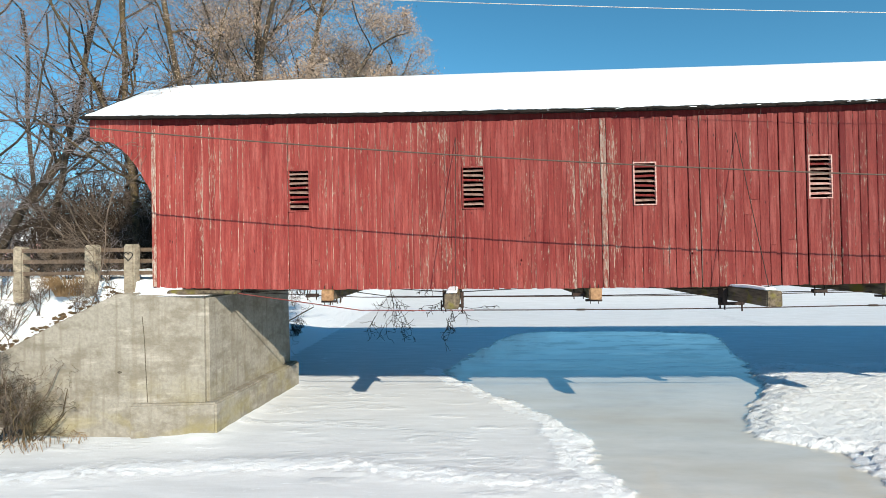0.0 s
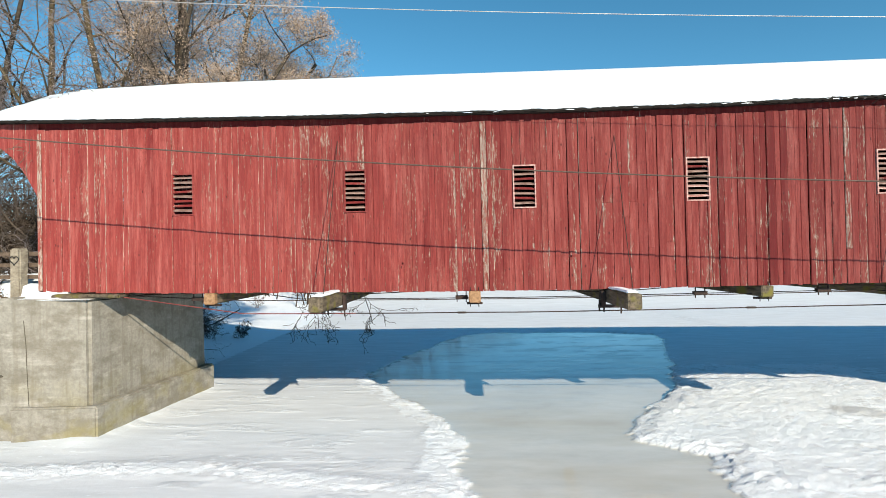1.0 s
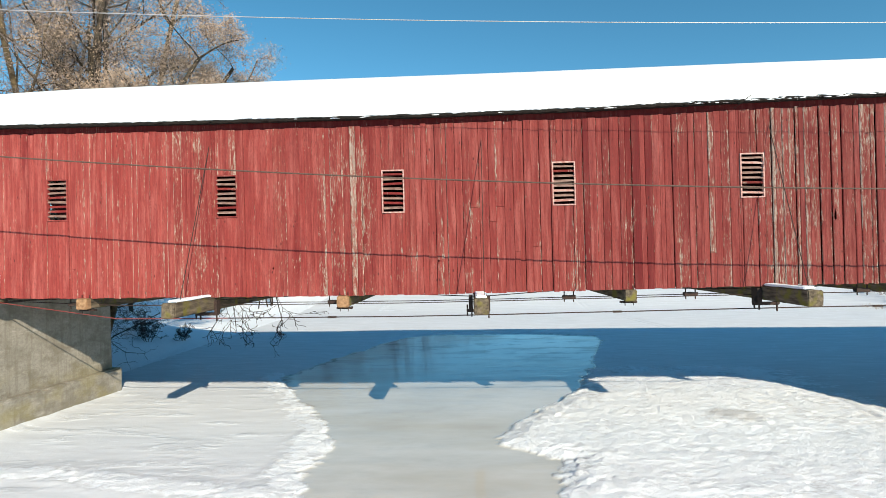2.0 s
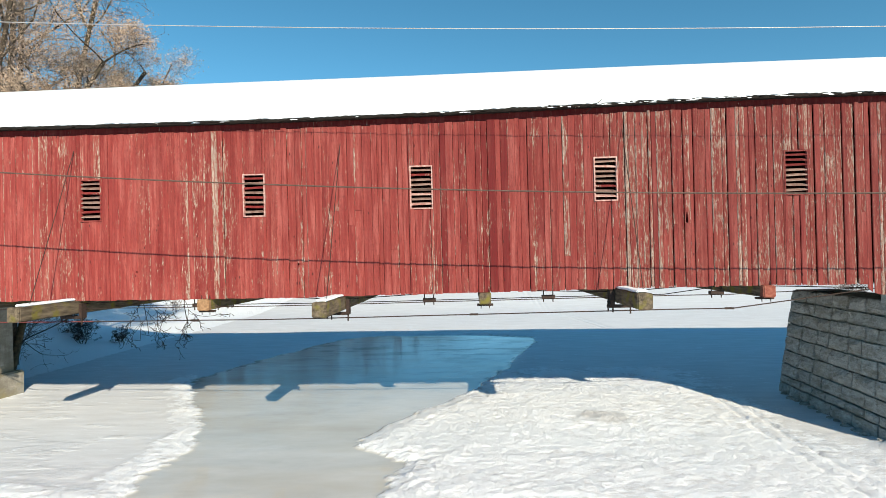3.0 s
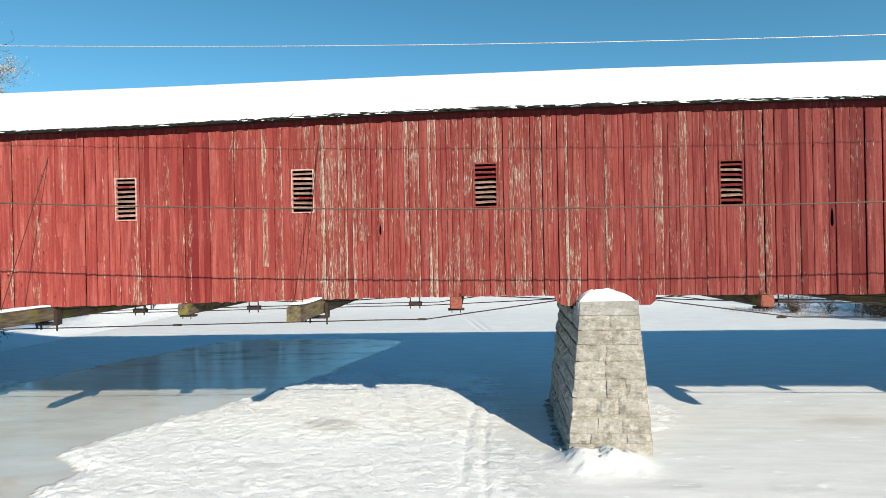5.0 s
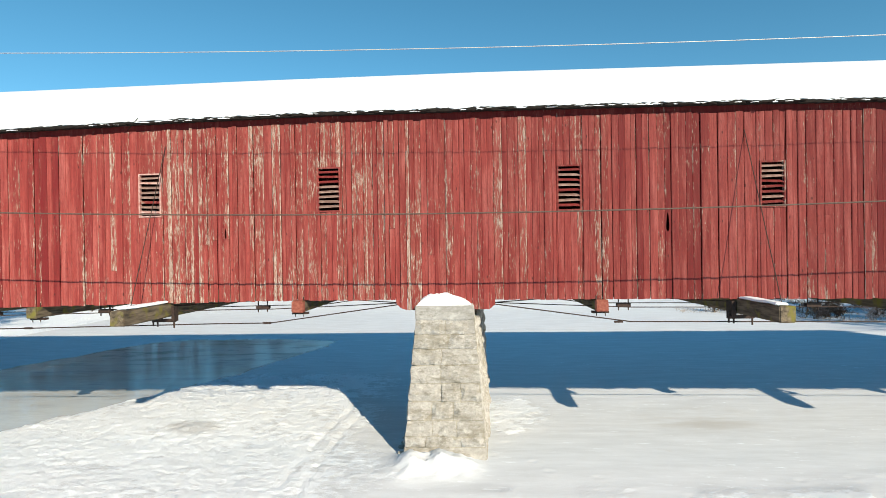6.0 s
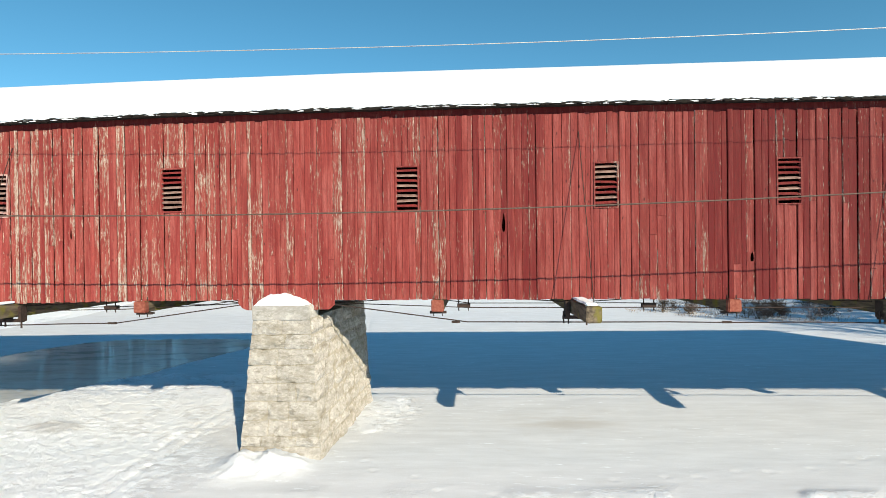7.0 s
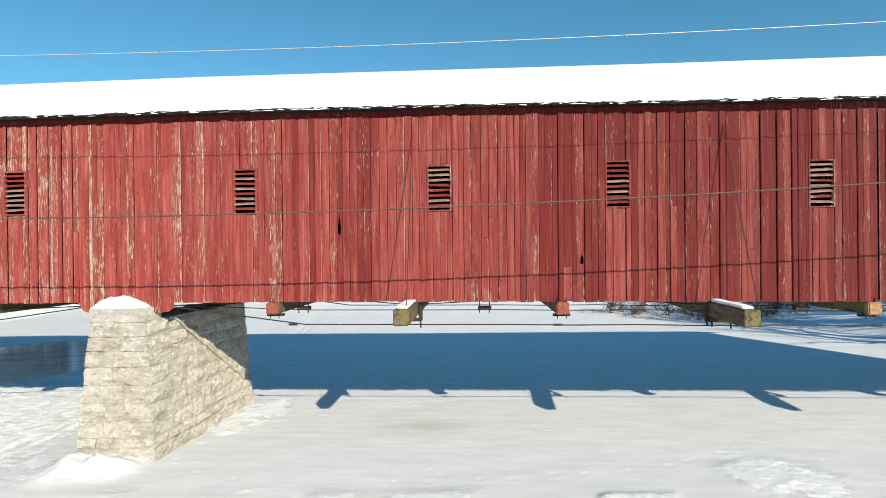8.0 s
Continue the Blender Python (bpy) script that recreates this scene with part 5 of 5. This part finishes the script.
SOIL = plain("brown_soil", (0.05, 0.035, 0.02), (0.14, 0.10, 0.06), 0.95, 0.0, 14)
soil_clods()
for seed, x, y, h in ((131, -11.9, 20.7, 3.4), (132, -13.4, 21.4, 5.6), (133, -14.8, 20.8, 3.6), (135, -12.7, 20.6, 3.6)):
    shrub(seed, x, y, h, 14, "tangled grey leafless thicket behind the bridge's portal", TWIG_DARK if seed % 2 else TWIG_BROWN, wild=0.34, counts=(6, 5, 4))
DARK_BRUSH = "dense dark leafless brush on the bank"
for seed, x, y, h, stems in ((71, -10.8, 22.0, 5.2, 12), (72, -12.6, 22.4, 6.2, 12), (73, -14.8, 23.0, 6.0, 12), (74, -17.5, 24.0, 6.5, 12), (75, -11.8, 24.0, 6.5, 12), (76, -20.5, 25.0, 6.5, 12), (77, -14.0, 25.5, 6.5, 12), (78, -24.0, 27.0, 6.5, 10), (79, -18.5, 29.0, 7.0, 10), (80, -28.0, 31.0, 7.0, 10), (81, -15.5, 32.0, 6.5, 10), (82, -23.5, 34.0, 7.0, 10), (111, -9.9, 21.6, 4.6, 12), (112, -11.6, 21.2, 4.0, 12), (113, -13.6, 21.6, 5.0, 12), (114, -10.4, 23.4, 5.5, 12), (115, -13.0, 24.2, 6.0, 12), (116, -15.6, 22.2, 5.0, 12), (83, -16.5, 21.2, 4.0, 10), (84, -20.0, 21.5, 4.5, 10), (85, -33.0, 36.0, 7, 10), (86, -19.5, 39.0, 6, 8), (87, -27.0, 42.0, 7, 8)):
    shrub(seed, x, y, h, stems if y < 26 else 6, DARK_BRUSH, TWIG_DARK if seed % 6 else TWIG, wild=0.32, counts=(5, 4, 4), thin=0.006)
for seed, x, y, h in ((121, -11.2, 29.4, 1.5), (123, -12.2, 30.4, 1.8), (124, -10.0, 31.0, 1.1)):
    shrub(seed, x, y, h, 7, "dark tangled brush at the river's edge", TWIG_DARK, wild=0.36, counts=(5, 4, 3), thin=0.009)


def hanging_branch(seed, top, length, label):
    """A drooping branch end of the trees behind the bridge."""
    t = thing("hanging_branch", label, "branch")
    th, tn, _ = grow(seed, top, length, (0.25, 0.05), (5, 4, 4), 0.35, 0.55, 0.0, 0.025, 0.5, 0.22)
    z0 = top[2]
    v, f = tubes([(a, b, 2 * z0 - c, max(r, 0.011), d, e, 2 * z0 - g, max(q, 0.008)) for a, b, c, r, d, e, g, q in th + tn], 3)
    array_mesh("branching", v, f, TWIG_DARK, t)


hanging_branch(5, (-3.6, 22.0, 4.9), 3.1, "dark drooping branch with fine twigs")
hanging_branch(9, (-1.7, 22.0, 4.9), 3.1, "dark drooping branch with fine twigs")


def grass_tuft(seed, x, y, r, h, count, label):
    rng = random.Random(seed)
    segs = []
    z0 = ground_z(x, y) - 0.08
    for _ in range(count):
        a, d = rng.uniform(0, 6.283), rng.random() ** 0.5 * r
        bx, by = x + math.cos(a) * d, y + math.sin(a) * d
        bz = z0
        hh = h * rng.uniform(0.5, 1.1)
        ox, oy = math.cos(a) * hh * rng.uniform(0.1, 0.95), math.sin(a) * hh * rng.uniform(0.1, 0.95)
        segs.append((bx, by, bz, 0.006, bx + ox * 0.4, by + oy * 0.4, bz + hh * 0.7, 0.006))
        segs.append((bx + ox * 0.4, by + oy * 0.4, bz + hh * 0.7, 0.006, bx + ox, by + oy, bz + hh * rng.uniform(0.25, 0.75), 0.003))
    v, f = tubes(segs, 3)
    tagged(array_mesh("dead_grass", v, f, STRAW), label, "grass", kind="stuff")


grass_tuft(1, -11.35, 14.9, 0.38, 0.75, 420, "tuft of dead straw-coloured grass in snow")
grass_tuft(2, -11.0, 13.75, 1.0, 0.42, 110, "dead straw-coloured grass at the wall's foot")
for k, (x, y) in enumerate(((43.8, 43.0), (48.5, 40.0), (52.0, 40.5), (56.5, 40.0), (46.5, 46.0), (50.0, 44.0), (60.0, 42.0), (41.0, 46.5), (55.0, 46.0), (64.0, 44.0))):
    grass_tuft(10 + k, x, y, 1.8, 0.42, 150, "dead brown grass on the far bank")


def boulder(x, y, z, r, seed, label="pale rounded boulder half buried in snow", group="boulders at the wall"):
    bm = bmesh.new()
    bmesh.ops.create_icosphere(bm, subdivisions=3, radius=r)
    for v in bm.verts:
        n = v.co.normalized()
        v.co = Vector((v.co.x * 1.3, v.co.y, v.co.z * 0.7)) + n * r * 0.35 * noise.noise(n * 1.7 + Vector((seed, 0, 0)))
        v.co += Vector((x, y, z))
    me = bpy.data.meshes.new("boulder")
    bm.to_mesh(me)
    bm.free()
    me.materials.append(STONE)
    tagged(new("boulder", me), label, "rock", group)


boulder(-12.6, 13.2, 0.35, 0.42, 1)
boulder(-12.1, 12.9, 0.15, 0.3, 5)
boulder(-12.9, 12.75, 0.55, 0.35, 8)
loose = random.Random(41)
for k in range(12):
    v = 0.06 + 0.075 * k + loose.uniform(-0.02, 0.02)
    sx, sy = 20.74 + 0.32 * v - loose.uniform(0.0, 0.12), 14.18 + 5.57 * v
    boulder(sx, sy, ground_z(sx, sy) + 0.01, loose.uniform(0.06, 0.13), 20 + k, "small broken stone at the foot of the pier", "stones at the pier")
for seed, x, y, h in ((101, -12.2, 14.85, 1.3), (102, -13.0, 14.75, 1.5), (103, -10.9, 14.6, 0.8), (104, -10.1, 14.45, 0.9), (105, -13.4, 14.6, 1.8), (106, -11.7, 15.2, 1.2), (107, -12.6, 15.6, 1.6), (108, -13.8, 15.2, 1.5), (109, -10.4, 15.0, 0.9), (110, -14.4, 14.8, 1.7)):
    shrub(seed, x, y, h, 5, "thin bare saplings poking through the snow bank", TWIG_BROWN, counts=(5, 4, 3), thin=0.004)
sapling = thing("sapling", "thin dark sapling leaning from the bank across the bridge's corner", "sapling")
th, tn, _ = grow(130, (-10.45, 14.35, ground_z(-10.45, 14.45) - 0.2), 4.0, (0.30, -0.02), (6, 4, 3), 0.3, 0.5, 0.0, 0.022, 0.4, 0.16)
v, f = tubes([(*q[:3], max(q[3], 0.006), *q[4:7], max(q[7], 0.005)) for q in th + tn], 4)
array_mesh("branching", v, f, TWIG_BROWN, sapling)
shrub(90, -11.5, 13.5, 1.9, 10, "bare thorny bush at the foot of the wing wall", BARK_GOLD, wild=0.26, counts=(5, 4, 3), thin=0.004)
shrub(89, -12.1, 13.6, 2.4, 10, "bare brown bush spreading before the wing wall", TWIG_BROWN, wild=0.26, counts=(5, 4, 3), thin=0.004)
shrub(91, -12.5, 13.4, 2.3, 12, "bare thorny bush at the foot of the wing wall", TWIG_DARK, wild=0.22, counts=(5, 4, 3), thin=0.004)
far = random.Random(77)
for k in range(20):
    fx, fy = far.uniform(44, 76), far.uniform(47, 62)
    shrub(200 + k, fx, fy, far.uniform(1.4, 2.6), 6, "brown leafless brush on the far bank", far.choice((TWIG, TWIG_DARK, BARK_GOLD)))
for k in range(18):
    fx, fy = far.uniform(43, 66), far.uniform(40.5, 48)
    shrub(240 + k, fx, fy, far.uniform(0.9, 1.7), 8, "low dark brush on the far bank", far.choice((TWIG_DARK, TWIG_DARK, BARK_GOLD)), wild=0.3, thin=0.008)
for seed, x, y in ((92, 43.5, 44.0), (93, 47.5, 41.5), (94, 50.0, 39.5), (95, 54.0, 42.0), (96, 58.0, 43.0), (97, 46.0, 47.0), (98, -16.0, 42.0), (99, -15.0, 45.5)):
    shrub(seed, x, y, 1.5, 8, "low brown leafless brush on the far bank", TWIG)
for k in range(18):
    fx, fy = far.uniform(41.0, 66.0), far.uniform(41.0, 47.0)
    shrub(300 + k, fx, fy, far.uniform(0.8, 1.9), 9, "tangled dark brush with dead stems on the far bank", far.choice((TWIG_DARK, TWIG_DARK, BARK)), wild=0.34, counts=(5, 4, 2), thin=0.008)

# ---- boards of the near wall ----
build_boards()
